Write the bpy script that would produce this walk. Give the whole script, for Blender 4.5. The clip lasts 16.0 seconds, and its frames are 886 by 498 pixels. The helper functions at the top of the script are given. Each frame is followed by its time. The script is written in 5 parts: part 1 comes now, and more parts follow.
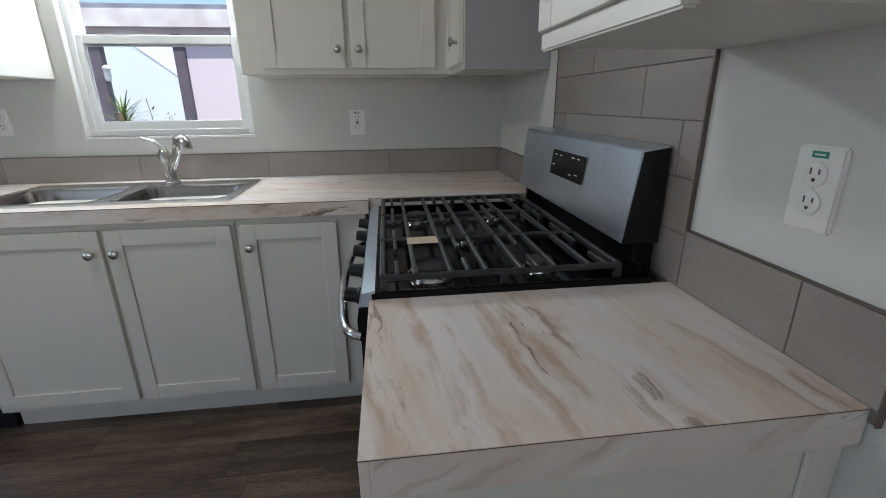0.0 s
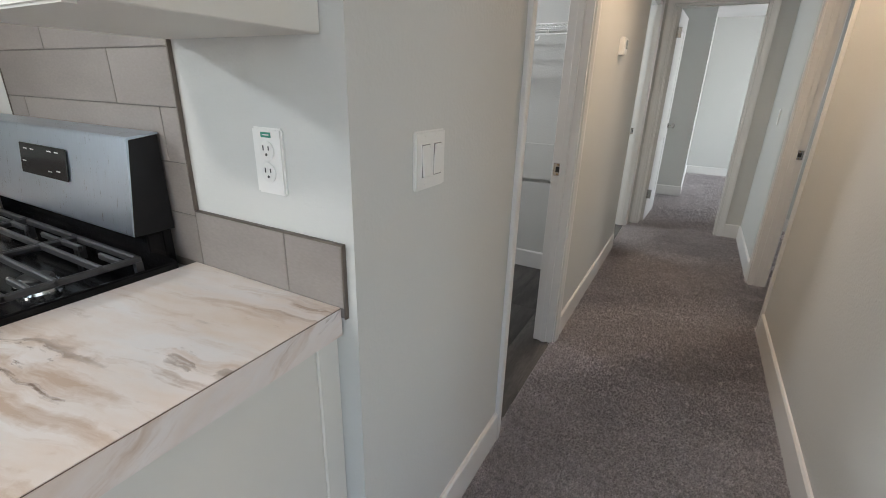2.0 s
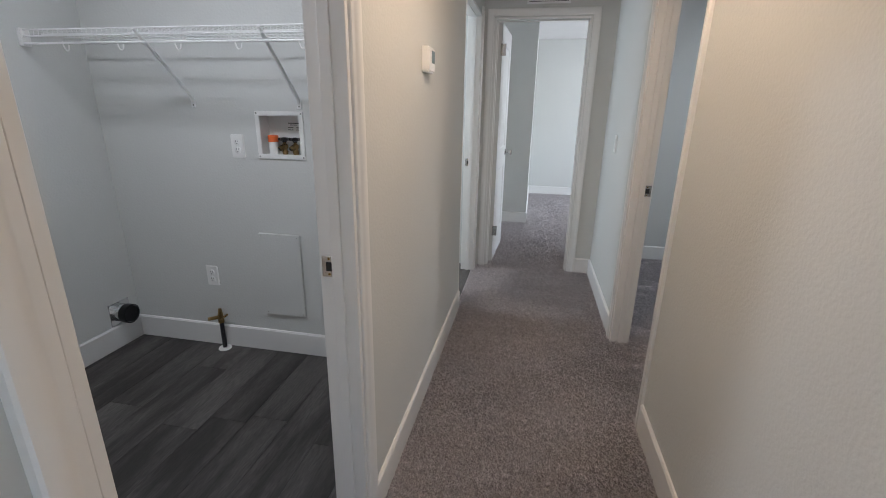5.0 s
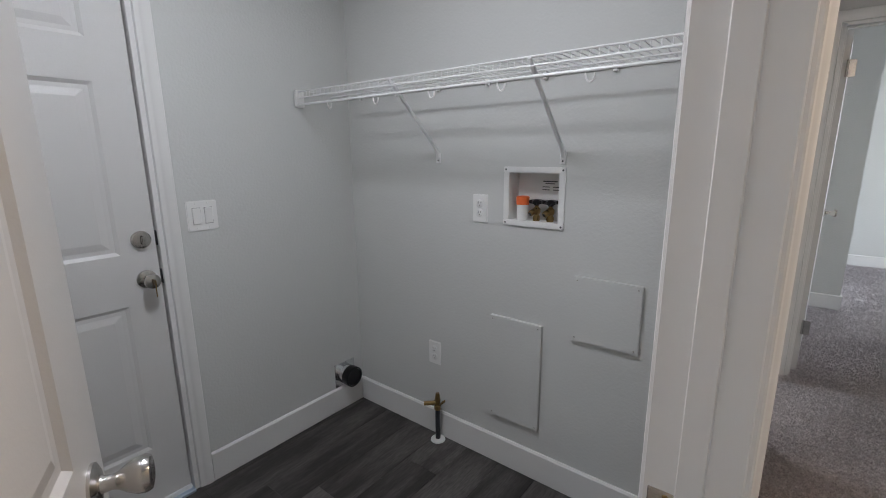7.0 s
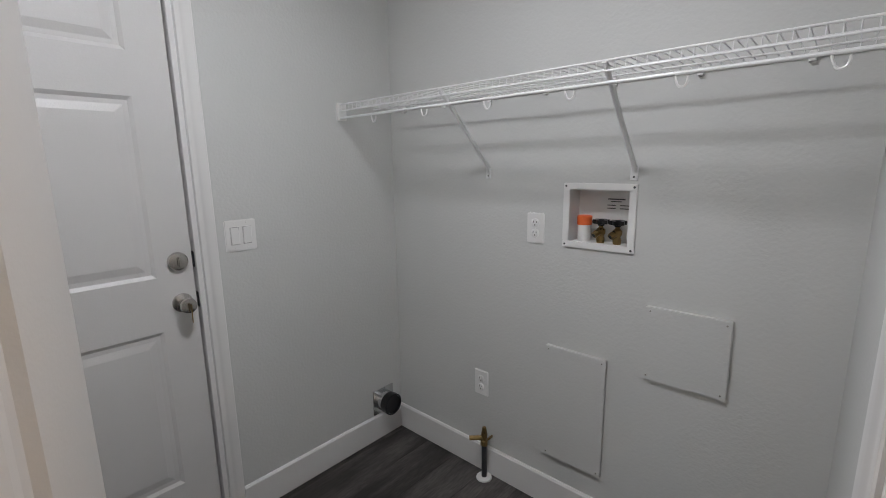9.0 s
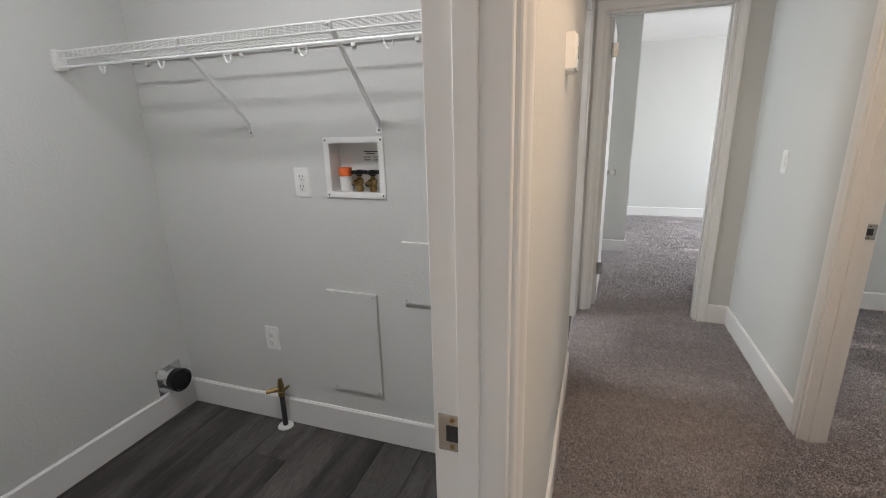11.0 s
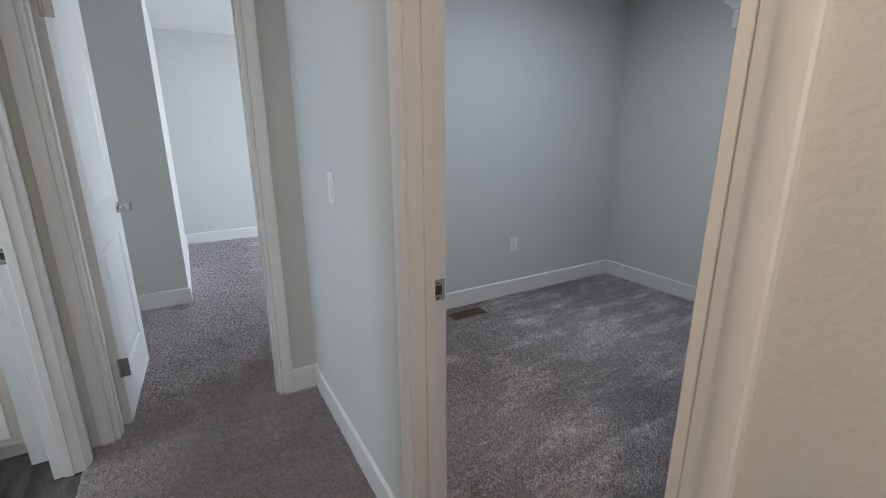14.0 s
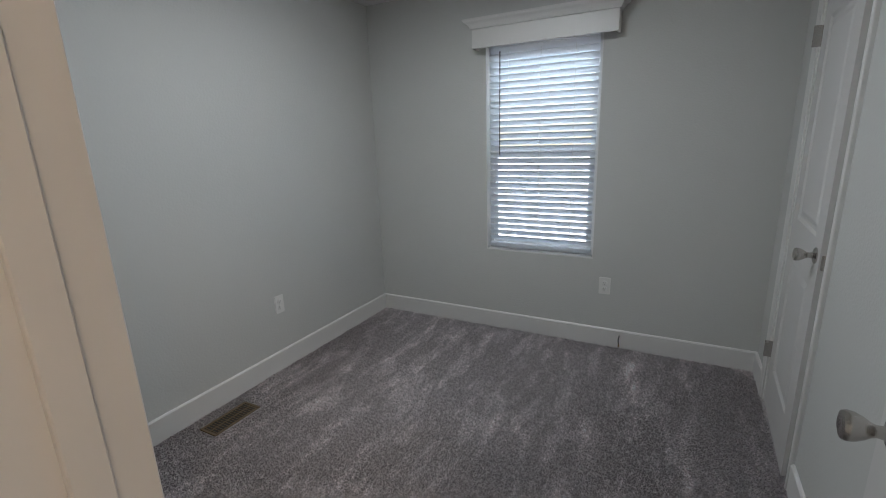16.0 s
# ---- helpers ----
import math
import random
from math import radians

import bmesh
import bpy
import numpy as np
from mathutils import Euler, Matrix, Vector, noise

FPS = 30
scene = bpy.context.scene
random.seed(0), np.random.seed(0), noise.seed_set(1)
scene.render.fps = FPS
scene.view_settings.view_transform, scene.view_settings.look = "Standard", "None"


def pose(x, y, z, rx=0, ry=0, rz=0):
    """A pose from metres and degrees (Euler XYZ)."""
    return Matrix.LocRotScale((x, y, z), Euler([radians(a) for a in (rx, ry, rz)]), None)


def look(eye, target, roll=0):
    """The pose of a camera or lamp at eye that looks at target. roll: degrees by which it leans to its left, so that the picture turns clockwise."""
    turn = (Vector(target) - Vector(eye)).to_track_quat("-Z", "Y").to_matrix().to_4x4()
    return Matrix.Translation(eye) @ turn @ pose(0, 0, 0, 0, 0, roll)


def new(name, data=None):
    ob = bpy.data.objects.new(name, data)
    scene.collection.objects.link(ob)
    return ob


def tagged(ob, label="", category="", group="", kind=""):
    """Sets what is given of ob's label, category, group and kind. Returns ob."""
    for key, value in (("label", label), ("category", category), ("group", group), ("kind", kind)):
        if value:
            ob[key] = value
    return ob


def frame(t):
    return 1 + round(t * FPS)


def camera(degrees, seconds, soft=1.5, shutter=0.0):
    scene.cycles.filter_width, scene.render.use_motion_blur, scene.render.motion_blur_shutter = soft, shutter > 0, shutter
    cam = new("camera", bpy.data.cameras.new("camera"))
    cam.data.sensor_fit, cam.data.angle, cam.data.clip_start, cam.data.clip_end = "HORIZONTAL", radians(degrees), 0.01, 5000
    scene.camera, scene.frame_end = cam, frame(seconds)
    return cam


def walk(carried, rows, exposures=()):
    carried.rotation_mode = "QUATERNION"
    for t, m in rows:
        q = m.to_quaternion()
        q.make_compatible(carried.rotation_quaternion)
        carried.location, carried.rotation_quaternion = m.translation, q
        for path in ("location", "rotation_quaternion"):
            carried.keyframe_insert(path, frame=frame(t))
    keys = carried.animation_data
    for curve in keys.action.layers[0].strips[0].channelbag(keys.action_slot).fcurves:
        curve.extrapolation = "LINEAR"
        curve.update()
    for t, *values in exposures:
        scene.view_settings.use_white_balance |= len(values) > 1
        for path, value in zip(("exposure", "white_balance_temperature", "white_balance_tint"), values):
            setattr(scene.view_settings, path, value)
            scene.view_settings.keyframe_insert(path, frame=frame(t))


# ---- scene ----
cam = camera(89.7, 16.0, 0.95)
PATH = [
    (0, (0.23, 0.184, 1.28), (0.463, 2.068, 0.651), -0.6),
    (0.5, (0.243, 0.187, 1.256), (0.834, 1.974, 0.579), -1.9),
    (1, (0.233, 0.161, 1.267), (1.263, 1.717, 0.546), -0.9),
    (1.5, (0.252, 0.103, 1.278), (1.649, 1.349, 0.573), 0.4),
    (2, (0.269, 0.074, 1.294), (1.919, 0.971, 0.607), 1.6),
    (2.5, (0.358, 0.064, 1.306), (2.159, 0.629, 0.646), 1.9),
    (3, (0.522, 0.076, 1.32), (2.398, 0.338, 0.68), 1.7),
    (5.3, (1.429, 0.116, 1.348), (3.299, 0.527, 0.77), 0.6),
    (5.5, (1.485, 0.173, 1.345), (3.333, 0.677, 0.769), -0.1),
    (6, (1.638, 0.328, 1.371), (3.408, 1.091, 0.839), -0.3),
    (6.5, (1.767, 0.441, 1.378), (3.418, 1.464, 0.904), -0.5),
    (7, (1.847, 0.539, 1.382), (3.379, 1.752, 0.957), -0.5),
    (7.5, (1.884, 0.657, 1.392), (3.375, 1.927, 0.985), -0.5),
    (8, (1.923, 0.723, 1.414), (3.377, 2.045, 1.041), -0.5),
    (8.2, (1.927, 0.725, 1.414), (3.36, 2.075, 1.06), -0.5),
    (10.5, (1.877, 0.531, 1.355), (3.572, 1.463, 0.844), -1.7),
    (11, (1.881, 0.45, 1.356), (3.702, 1.082, 0.824), -1.4),
    (11.5, (1.926, 0.371, 1.373), (3.821, 0.715, 0.834), -1.0),
    (12, (2.038, 0.259, 1.375), (3.96, 0.366, 0.831), -0.9),
    (12.5, (2.218, 0.2, 1.357), (4.133, 0.05, 0.799), -0.6),
    (13, (2.474, 0.187, 1.357), (4.35, -0.24, 0.81), -0.1),
    (13.5, (2.708, 0.14, 1.357), (4.509, -0.546, 0.824), -0.0),
    (14, (2.936, 0.022, 1.364), (4.61, -0.935, 0.835), -0.3),
    (14.5, (3.117, -0.08, 1.354), (4.567, -1.354, 0.828), -0.7),
    (15, (3.309, -0.159, 1.387), (4.468, -1.703, 0.864), -0.6),
    (15.5, (3.423, -0.267, 1.403), (4.397, -1.935, 0.883), -1.1),
    (16, (3.521, -0.37, 1.432), (4.435, -2.081, 0.945), -1.9),
]
EXPOSURES = [(0.0, 0.72, 6300, 9), (0.6, 0.98, 6400, 10), (1.0, 1.28, 6450, 10), (1.6, 1.84, 6580, 9), (2.2, 1.86, 6400, 11), (3.0, 1.86, 6200, 12), (5.5, 1.94, 6080, 12), (8.0, 1.82, 6380, 14),
             (10.5, 2.12, 6550, 13), (11.0, 2.14, 6600, 13), (11.8, 2.1, 6500, 12), (12.5, 1.97, 6120, 11), (13.5, 1.90, 5950, 12), (14.2, 1.78, 5980, 12), (15.0, 1.66, 6300, 12), (16.0, 1.66, 6400, 12)]
walk(cam, [(t, look(eye, target, roll)) for t, eye, target, roll in PATH], EXPOSURES)

# ---- world, sun, lamps ----
world = bpy.data.worlds.new("sky_world")
scene.world = world
world.use_nodes = True
_n, _l = world.node_tree.nodes, world.node_tree.links
_sky = _n.new("ShaderNodeTexSky")
_sky.sky_type, _sky.sun_disc = "NISHITA", False
_sky.sun_elevation, _sky.sun_rotation = radians(68), radians(170)
_l.new(_sky.outputs[0], _n["Background"].inputs[0])
_n["Background"].inputs[1].default_value = 0.15
sun = new("sun", bpy.data.lights.new("sun", "SUN"))
sun.data.energy, sun.data.angle, sun.data.color = 5.0, radians(0.6), (1.0, 0.96, 0.9)
sun.matrix_world = look((0, 0, 0), (-0.08, 0.36, -0.93))


def area_lamp(name, eye, target, sx, sy, watts, color):
    ob = new(name, bpy.data.lights.new(name, "AREA"))
    ob.data.shape, ob.data.size, ob.data.size_y = "RECTANGLE", sx, sy
    ob.data.energy, ob.data.color = watts, color
    ob.matrix_world = look(eye, target)
    return ob


def dome(name, place, watts, color, size=0.26):
    """A bare disc light for an unseen flush ceiling lamp; it shines downwards."""
    ob = new(name, bpy.data.lights.new(name, "AREA"))
    ob.data.shape, ob.data.size = "DISK", size
    ob.data.energy, ob.data.color = watts, color
    ob.matrix_world = pose(*place)
    return ob


DAY, WARM, SOFT = (0.86, 0.95, 1.0), (1.0, 0.735, 0.50), (1.0, 0.97, 0.90)
COOL = (0.935, 0.96, 1.0)
# living room windows are assumed, never in view; two lamps add their daylight
area_lamp("unseen_window_light_living_west", (-3.58, -0.6, 1.4), (0, -0.6, 1.2), 2.4, 1.5, 3.2, DAY)
area_lamp("unseen_window_light_living_south", (-1.3, -3.40, 1.4), (-1.3, 0, 1.2), 2.4, 1.4, 4.8, (1.0, 0.97, 0.88))
# end room and bath: lamps added at assumed, unseen windows to brighten both
area_lamp("added_light_end_room", (7.4, -3.40, 1.5), (6.9, -0.6, 0.1), 1.6, 1.2, 27, (0.91, 0.97, 0.99))
area_lamp("added_light_bath", (4.6, 2.36, 1.7), (4.6, 0, 1.0), 0.8, 0.8, 9, DAY)
# lamp added outside under the eave in place of sky light
area_lamp("window_light_bedroom", (4.37, -3.95, 2.36), (4.37, -3.4, 1.35), 1.1, 0.5, 7, (0.80, 0.93, 1.0))
# strip lamp hidden behind the valance, added to brighten slats and returns
area_lamp("added_light_blind_head", (4.37, -3.442, 2.012), (4.37, -3.41, 0.9), 0.70, 0.02, 3.0, (0.82, 0.94, 1.0))
# strip lamp added at the kitchen window's head in place of sky light
area_lamp("window_light_kitchen", (-0.77, 2.53, 1.96), (-0.77, 1.2, 0.9), 0.7, 0.14, 9.5, DAY)
# no ceiling lamp is in view; these disc lights are added to light rooms
dome("laundry_lamp", (2.35, 1.40, 2.385), 4.1, COOL, 0.2)
dome("bedroom_lamp", (4.45, -1.9, 2.385), 5.7, (0.91, 0.97, 1.0))
dome("hall_lamp", (2.75, 0.05, 2.385), 4.0, WARM)
dome("kitchen_lamp", (-0.9, 1.25, 2.385), 5.2, SOFT, 0.35)


# ---- materials ----
def mat(name, base, rough=0.5, metal=0.0, second=None, scale=6.0, stretch=(1, 1, 1), amount=1.0, fine=0.0, fine_scale=300.0,
        bump=0.0, bump_scale=120.0, rough_var=0.0, rand=0.0, spec=0.5, glow=0.0, coat=0.0):
    m = bpy.data.materials.new(name)
    m.use_nodes = True
    nt = m.node_tree
    b = nt.nodes["Principled BSDF"]
    N = nt.nodes.new
    L = nt.links.new
    b.inputs["Base Color"].default_value = (*base, 1)
    b.inputs["Roughness"].default_value = rough
    b.inputs["Metallic"].default_value = metal
    b.inputs["Specular IOR Level"].default_value = spec
    b.inputs["Coat Weight"].default_value = coat
    geo = N("ShaderNodeNewGeometry")
    mp = N("ShaderNodeMapping")
    mp.inputs["Scale"].default_value = stretch
    L(geo.outputs["Position"], mp.inputs["Vector"])
    if rand:
        oi = N("ShaderNodeObjectInfo")
        sc = N("ShaderNodeVectorMath")
        sc.operation = "SCALE"
        cx = N("ShaderNodeCombineXYZ")
        for k in range(3):
            L(oi.outputs["Random"], cx.inputs[k])
        L(cx.outputs[0], sc.inputs[0])
        sc.inputs["Scale"].default_value = 37.0
        L(sc.outputs[0], mp.inputs["Location"])
    color = None
    if second is not None:
        n1 = N("ShaderNodeTexNoise")
        n1.inputs["Scale"].default_value, n1.inputs["Detail"].default_value = scale, 6
        L(mp.outputs[0], n1.inputs["Vector"])
        r = N("ShaderNodeValToRGB")
        r.color_ramp.elements[0].position, r.color_ramp.elements[1].position = 0.5 - 0.22 / amount, 0.5 + 0.22 / amount
        r.color_ramp.elements[0].color, r.color_ramp.elements[1].color = (*base, 1), (*second, 1)
        L(n1.outputs[0], r.inputs[0])
        color = r.outputs[0]
        if rough_var:
            mr = N("ShaderNodeMapRange")
            mr.inputs["To Min"].default_value, mr.inputs["To Max"].default_value = max(0.02, rough - rough_var), min(1, rough + rough_var)
            L(n1.outputs[0], mr.inputs["Value"])
            L(mr.outputs[0], b.inputs["Roughness"])
    if fine and color is not None:
        n2 = N("ShaderNodeTexNoise")
        n2.inputs["Scale"].default_value, n2.inputs["Detail"].default_value = fine_scale, 3
        L(mp.outputs[0], n2.inputs["Vector"])
        mr = N("ShaderNodeMapRange")
        mr.inputs["From Min"].default_value, mr.inputs["From Max"].default_value = 0.3, 0.7
        mr.inputs["To Min"].default_value, mr.inputs["To Max"].default_value = 1 - fine, 1 + fine
        L(n2.outputs[0], mr.inputs["Value"])
        mx = N("ShaderNodeVectorMath")
        mx.operation = "SCALE"
        L(color, mx.inputs[0])
        L(mr.outputs[0], mx.inputs["Scale"])
        color = mx.outputs[0]
    if rand and color is not None:
        oi2 = N("ShaderNodeObjectInfo")
        mr = N("ShaderNodeMapRange")
        mr.inputs["To Min"].default_value, mr.inputs["To Max"].default_value = 1 - rand, 1 + rand
        L(oi2.outputs["Random"], mr.inputs["Value"])
        mx = N("ShaderNodeVectorMath")
        mx.operation = "SCALE"
        L(color, mx.inputs[0])
        L(mr.outputs[0], mx.inputs["Scale"])
        color = mx.outputs[0]
    if color is not None:
        L(color, b.inputs["Base Color"])
    if bump:
        n3 = N("ShaderNodeTexNoise")
        n3.inputs["Scale"].default_value, n3.inputs["Detail"].default_value = bump_scale, 3
        L(mp.outputs[0] if stretch != (1, 1, 1) else geo.outputs["Position"], n3.inputs["Vector"])
        bp = N("ShaderNodeBump")
        bp.inputs["Strength"].default_value, bp.inputs["Distance"].default_value = bump, 0.004
        L(n3.outputs[0], bp.inputs["Height"])
        L(bp.outputs[0], b.inputs["Normal"])
    if glow:
        b.inputs["Emission Color"].default_value = (*base, 1)
        b.inputs["Emission Strength"].default_value = glow
    return m


def laminate_material(name, turn, rise):
    """Marble pattern; its veins run along x, turned about z or rising from it in the x-z plane, in degrees."""
    m = bpy.data.materials.new(name)
    m.use_nodes = True
    nt = m.node_tree
    b, N, L = nt.nodes["Principled BSDF"], nt.nodes.new, nt.links.new
    b.inputs["Roughness"].default_value = 0.42
    geo = N("ShaderNodeNewGeometry")
    rot = N("ShaderNodeMapping")
    rot.inputs["Rotation"].default_value = (0, radians(rise), radians(turn))
    L(geo.outputs["Position"], rot.inputs["Vector"])
    warp = N("ShaderNodeTexNoise")
    warp.inputs["Scale"].default_value, warp.inputs["Detail"].default_value = 5.0, 7
    L(rot.outputs[0], warp.inputs["Vector"])
    wm = N("ShaderNodeMapping")
    wm.inputs["Scale"].default_value = (0.10, 0.075, 0.10)
    L(warp.outputs["Color"], wm.inputs["Vector"])
    add = N("ShaderNodeVectorMath")
    L(rot.outputs[0], add.inputs[0])
    L(wm.outputs[0], add.inputs[1])

    def streak(scale, stretch, low, high, detail=7):
        mp = N("ShaderNodeMapping")
        mp.inputs["Scale"].default_value = stretch
        L(add.outputs[0], mp.inputs["Vector"])
        n = N("ShaderNodeTexNoise")
        n.inputs["Scale"].default_value, n.inputs["Detail"].default_value, n.inputs["Roughness"].default_value = scale, detail, 0.62
        L(mp.outputs[0], n.inputs["Vector"])
        r = N("ShaderNodeMapRange")
        r.inputs["From Min"].default_value, r.inputs["From Max"].default_value = low, high
        L(n.outputs[0], r.inputs["Value"])
        return r.outputs[0]

    def mix(fac, c1, c2):
        x = N("ShaderNodeMix")
        x.data_type = "RGBA"
        L(fac, x.inputs["Factor"])
        if isinstance(c1, tuple):
            x.inputs["A"].default_value = (*c1, 1)
        else:
            L(c1, x.inputs["A"])
        x.inputs["B"].default_value = (*c2, 1)
        return x.outputs["Result"]

    def times(a_, b_):
        t = N("ShaderNodeMath")
        t.operation = "MULTIPLY"
        L(a_, t.inputs[0])
        if isinstance(b_, float):
            t.inputs[1].default_value = b_
        else:
            L(b_, t.inputs[1])
        return t.outputs[0]

    c = mix(times(streak(1.9, (0.75, 3.4, 3.4), 0.43, 0.64), 0.75), (0.79, 0.73, 0.70), (0.66, 0.51, 0.40))
    c = mix(times(streak(2.4, (0.8, 4.0, 4.0), 0.50, 0.66), 0.65), c, (0.72, 0.69, 0.685))
    c = mix(times(streak(3.0, (0.55, 6.5, 6.5), 0.52, 0.68, 10), 0.8), c, (0.48, 0.32, 0.21))
    c = mix(times(streak(4.0, (0.40, 8.5, 8.5), 0.57, 0.66, 12), times(streak(2.6, (0.7, 2.4, 2.4), 0.47, 0.60, 6), 0.9)), c, (0.34, 0.21, 0.135))
    c = mix(times(streak(5.0, (0.36, 8.5, 8.5), 0.59, 0.66, 12), times(streak(2.3, (0.6, 2.4, 2.4), 0.50, 0.62, 5), 0.95)), c, (0.19, 0.12, 0.08))
    L(c, b.inputs["Base Color"])
    return m


def carpet_material():
    m = bpy.data.materials.new("carpet_pile")
    m.use_nodes = True
    nt = m.node_tree
    b, N, L = nt.nodes["Principled BSDF"], nt.nodes.new, nt.links.new
    b.inputs["Roughness"].default_value = 0.98
    b.inputs["Specular IOR Level"].default_value = 0.1
    b.inputs["Sheen Weight"].default_value = 0.25
    b.inputs["Sheen Roughness"].default_value = 0.5
    geo = N("ShaderNodeNewGeometry")

    def noise_at(scale, detail, stretch=(1, 1, 1), rot=0.0):
        mp = N("ShaderNodeMapping")
        mp.inputs["Scale"].default_value = stretch
        mp.inputs["Rotation"].default_value = (0, 0, radians(rot))
        L(geo.outputs["Position"], mp.inputs["Vector"])
        n = N("ShaderNodeTexNoise")
        n.inputs["Scale"].default_value, n.inputs["Detail"].default_value, n.inputs["Roughness"].default_value = scale, detail, 0.65
        L(mp.outputs[0], n.inputs["Vector"])
        return n.outputs[0]

    def rng(v, a, c, lo, hi):
        r = N("ShaderNodeMapRange")
        r.inputs["From Min"].default_value, r.inputs["From Max"].default_value = a, c
        r.inputs["To Min"].default_value, r.inputs["To Max"].default_value = lo, hi
        L(v, r.inputs["Value"])
        return r.outputs[0]

    def mul(a_, b_):
        t = N("ShaderNodeMath")
        t.operation = "MULTIPLY"
        L(a_, t.inputs[0])
        L(b_, t.inputs[1])
        return t.outputs[0]

    f = rng(noise_at(170, 4), 0.34, 0.66, 0.58, 1.42)
    f = mul(f, rng(noise_at(48, 4), 0.32, 0.68, 0.74, 1.26))
    # strokes of the vacuum cleaner, fresh in the bedroom and trodden down in the hall: brushed-up yarn shows paler, broken by the tufts
    sep = N("ShaderNodeSeparateXYZ")
    L(geo.outputs["Position"], sep.inputs[0])
    fresh = rng(sep.outputs[1], -0.30, -0.75, 0.22, 1.0)
    for scale, stretch, turn, low, high, gain in ((1.9, (3.4, 0.95, 1), 16, 0.54, 0.62, 0.58), (2.3, (3.0, 1.0, 1), -24, 0.55, 0.63, 0.52), (1.7, (3.4, 0.9, 1), 58, 0.57, 0.65, 0.45)):
        st = mul(mul(rng(noise_at(scale, 2.5, stretch, turn), low, high, 0.0, gain), fresh), rng(noise_at(95, 3), 0.36, 0.60, 0.15, 1.0))
        f = mul(f, rng(st, 0.0, 1.0, 1.0, 2.0))
    f = mul(f, rng(noise_at(1.1, 3), 0.35, 0.65, 0.93, 1.06))
    s = N("ShaderNodeVectorMath")
    s.operation = "SCALE"
    s.inputs[0].default_value = (0.505, 0.466, 0.470)
    L(f, s.inputs["Scale"])
    L(s.outputs[0], b.inputs["Base Color"])
    bp = N("ShaderNodeBump")
    bp.inputs["Strength"].default_value, bp.inputs["Distance"].default_value = 0.9, 0.012
    L(mul(noise_at(210, 3), rng(noise_at(30, 3), 0.2, 0.8, 0.5, 1.4)), bp.inputs["Height"])
    L(bp.outputs[0], b.inputs["Normal"])
    return m


def glass_material():
    m = bpy.data.materials.new("window_glass")
    m.use_nodes = True
    b = m.node_tree.nodes["Principled BSDF"]
    b.inputs["Transmission Weight"].default_value, b.inputs["Roughness"].default_value, b.inputs["IOR"].default_value = 1.0, 0.0, 1.1
    return m


WALL = mat("wall_paint", (0.602, 0.604, 0.582), 0.72, second=(0.578, 0.580, 0.559), scale=1.2, bump=0.30, bump_scale=92, spec=0.25)
CEIL = mat("ceiling_paint", (0.72, 0.71, 0.705), 0.85, second=(0.68, 0.67, 0.665), scale=2, bump=0.3, bump_scale=90, spec=0.2)
TRIM = mat("trim_paint", (0.74, 0.73, 0.71), 0.38, second=(0.715, 0.705, 0.685), scale=3, rough_var=0.05)
DOORP = mat("door_paint", (0.64, 0.628, 0.61), 0.42, second=(0.615, 0.603, 0.586), scale=4, bump=0.06, bump_scale=200)
CAB = mat("cabinet_paint", (0.71, 0.685, 0.63), 0.40, second=(0.685, 0.66, 0.605), scale=3, rough_var=0.05, bump=0.03, bump_scale=80)
# cabinet paint as it looks in shade: greyer and darker by colour
CABSHADE = mat("cabinet_paint_shaded", (0.42, 0.43, 0.45), 0.5, second=(0.39, 0.40, 0.42), scale=4)
VINYLW = mat("white_vinyl", (0.78, 0.79, 0.79), 0.35, second=(0.74, 0.75, 0.75), scale=5)
PLATE = mat("white_plastic", (0.76, 0.755, 0.74), 0.30, second=(0.77, 0.76, 0.73), scale=20)
DARK = mat("dark_slot", (0.015, 0.015, 0.015), 0.6, second=(0.03, 0.03, 0.03), scale=30)
NICKEL = mat("satin_nickel", (0.50, 0.48, 0.455), 0.24, 1.0, second=(0.56, 0.54, 0.51), scale=40, rough_var=0.08)
# the blue of reflected sky is put into this steel's base colour
STEEL = mat("sky_tinted_brushed_steel", (0.60, 0.69, 0.80), 0.30, 1.0, second=(0.57, 0.65, 0.75), scale=20, stretch=(1, 20, 1), rough_var=0.07)
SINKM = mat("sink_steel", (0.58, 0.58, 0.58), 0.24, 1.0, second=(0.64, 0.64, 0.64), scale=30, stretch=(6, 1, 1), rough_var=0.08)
# sink steel darkened by colour, for the dim reflections inside the bowls
SINKD = mat("sink_steel_darkened", (0.36, 0.345, 0.33), 0.22, 1.0, second=(0.44, 0.42, 0.40), scale=26, stretch=(5, 1, 1), rough_var=0.08)
CHROME = mat("chrome", (0.70, 0.71, 0.72), 0.12, 1.0, second=(0.66, 0.67, 0.68), scale=30)
IRON = mat("cast_iron", (0.030, 0.030, 0.033), 0.36, second=(0.042, 0.042, 0.045), scale=60, bump=0.1, bump_scale=500, spec=0.5)
ENAMEL = mat("black_enamel", (0.004, 0.004, 0.005), 0.12, second=(0.006, 0.006, 0.007), scale=10, spec=0.22)
BLACKP = mat("black_plastic", (0.008, 0.008, 0.009), 0.3, second=(0.012, 0.012, 0.013), scale=30, spec=0.3)
BRASS = mat("brass", (0.34, 0.235, 0.10), 0.3, 1.0, second=(0.25, 0.165, 0.07), scale=60, rough_var=0.1)
ORANGE = mat("orange_plastic", (0.80, 0.16, 0.04), 0.4, second=(0.72, 0.13, 0.03), scale=30)
PAPER = mat("tan_paper", (0.55, 0.44, 0.33), 0.8, second=(0.50, 0.39, 0.29), scale=60)
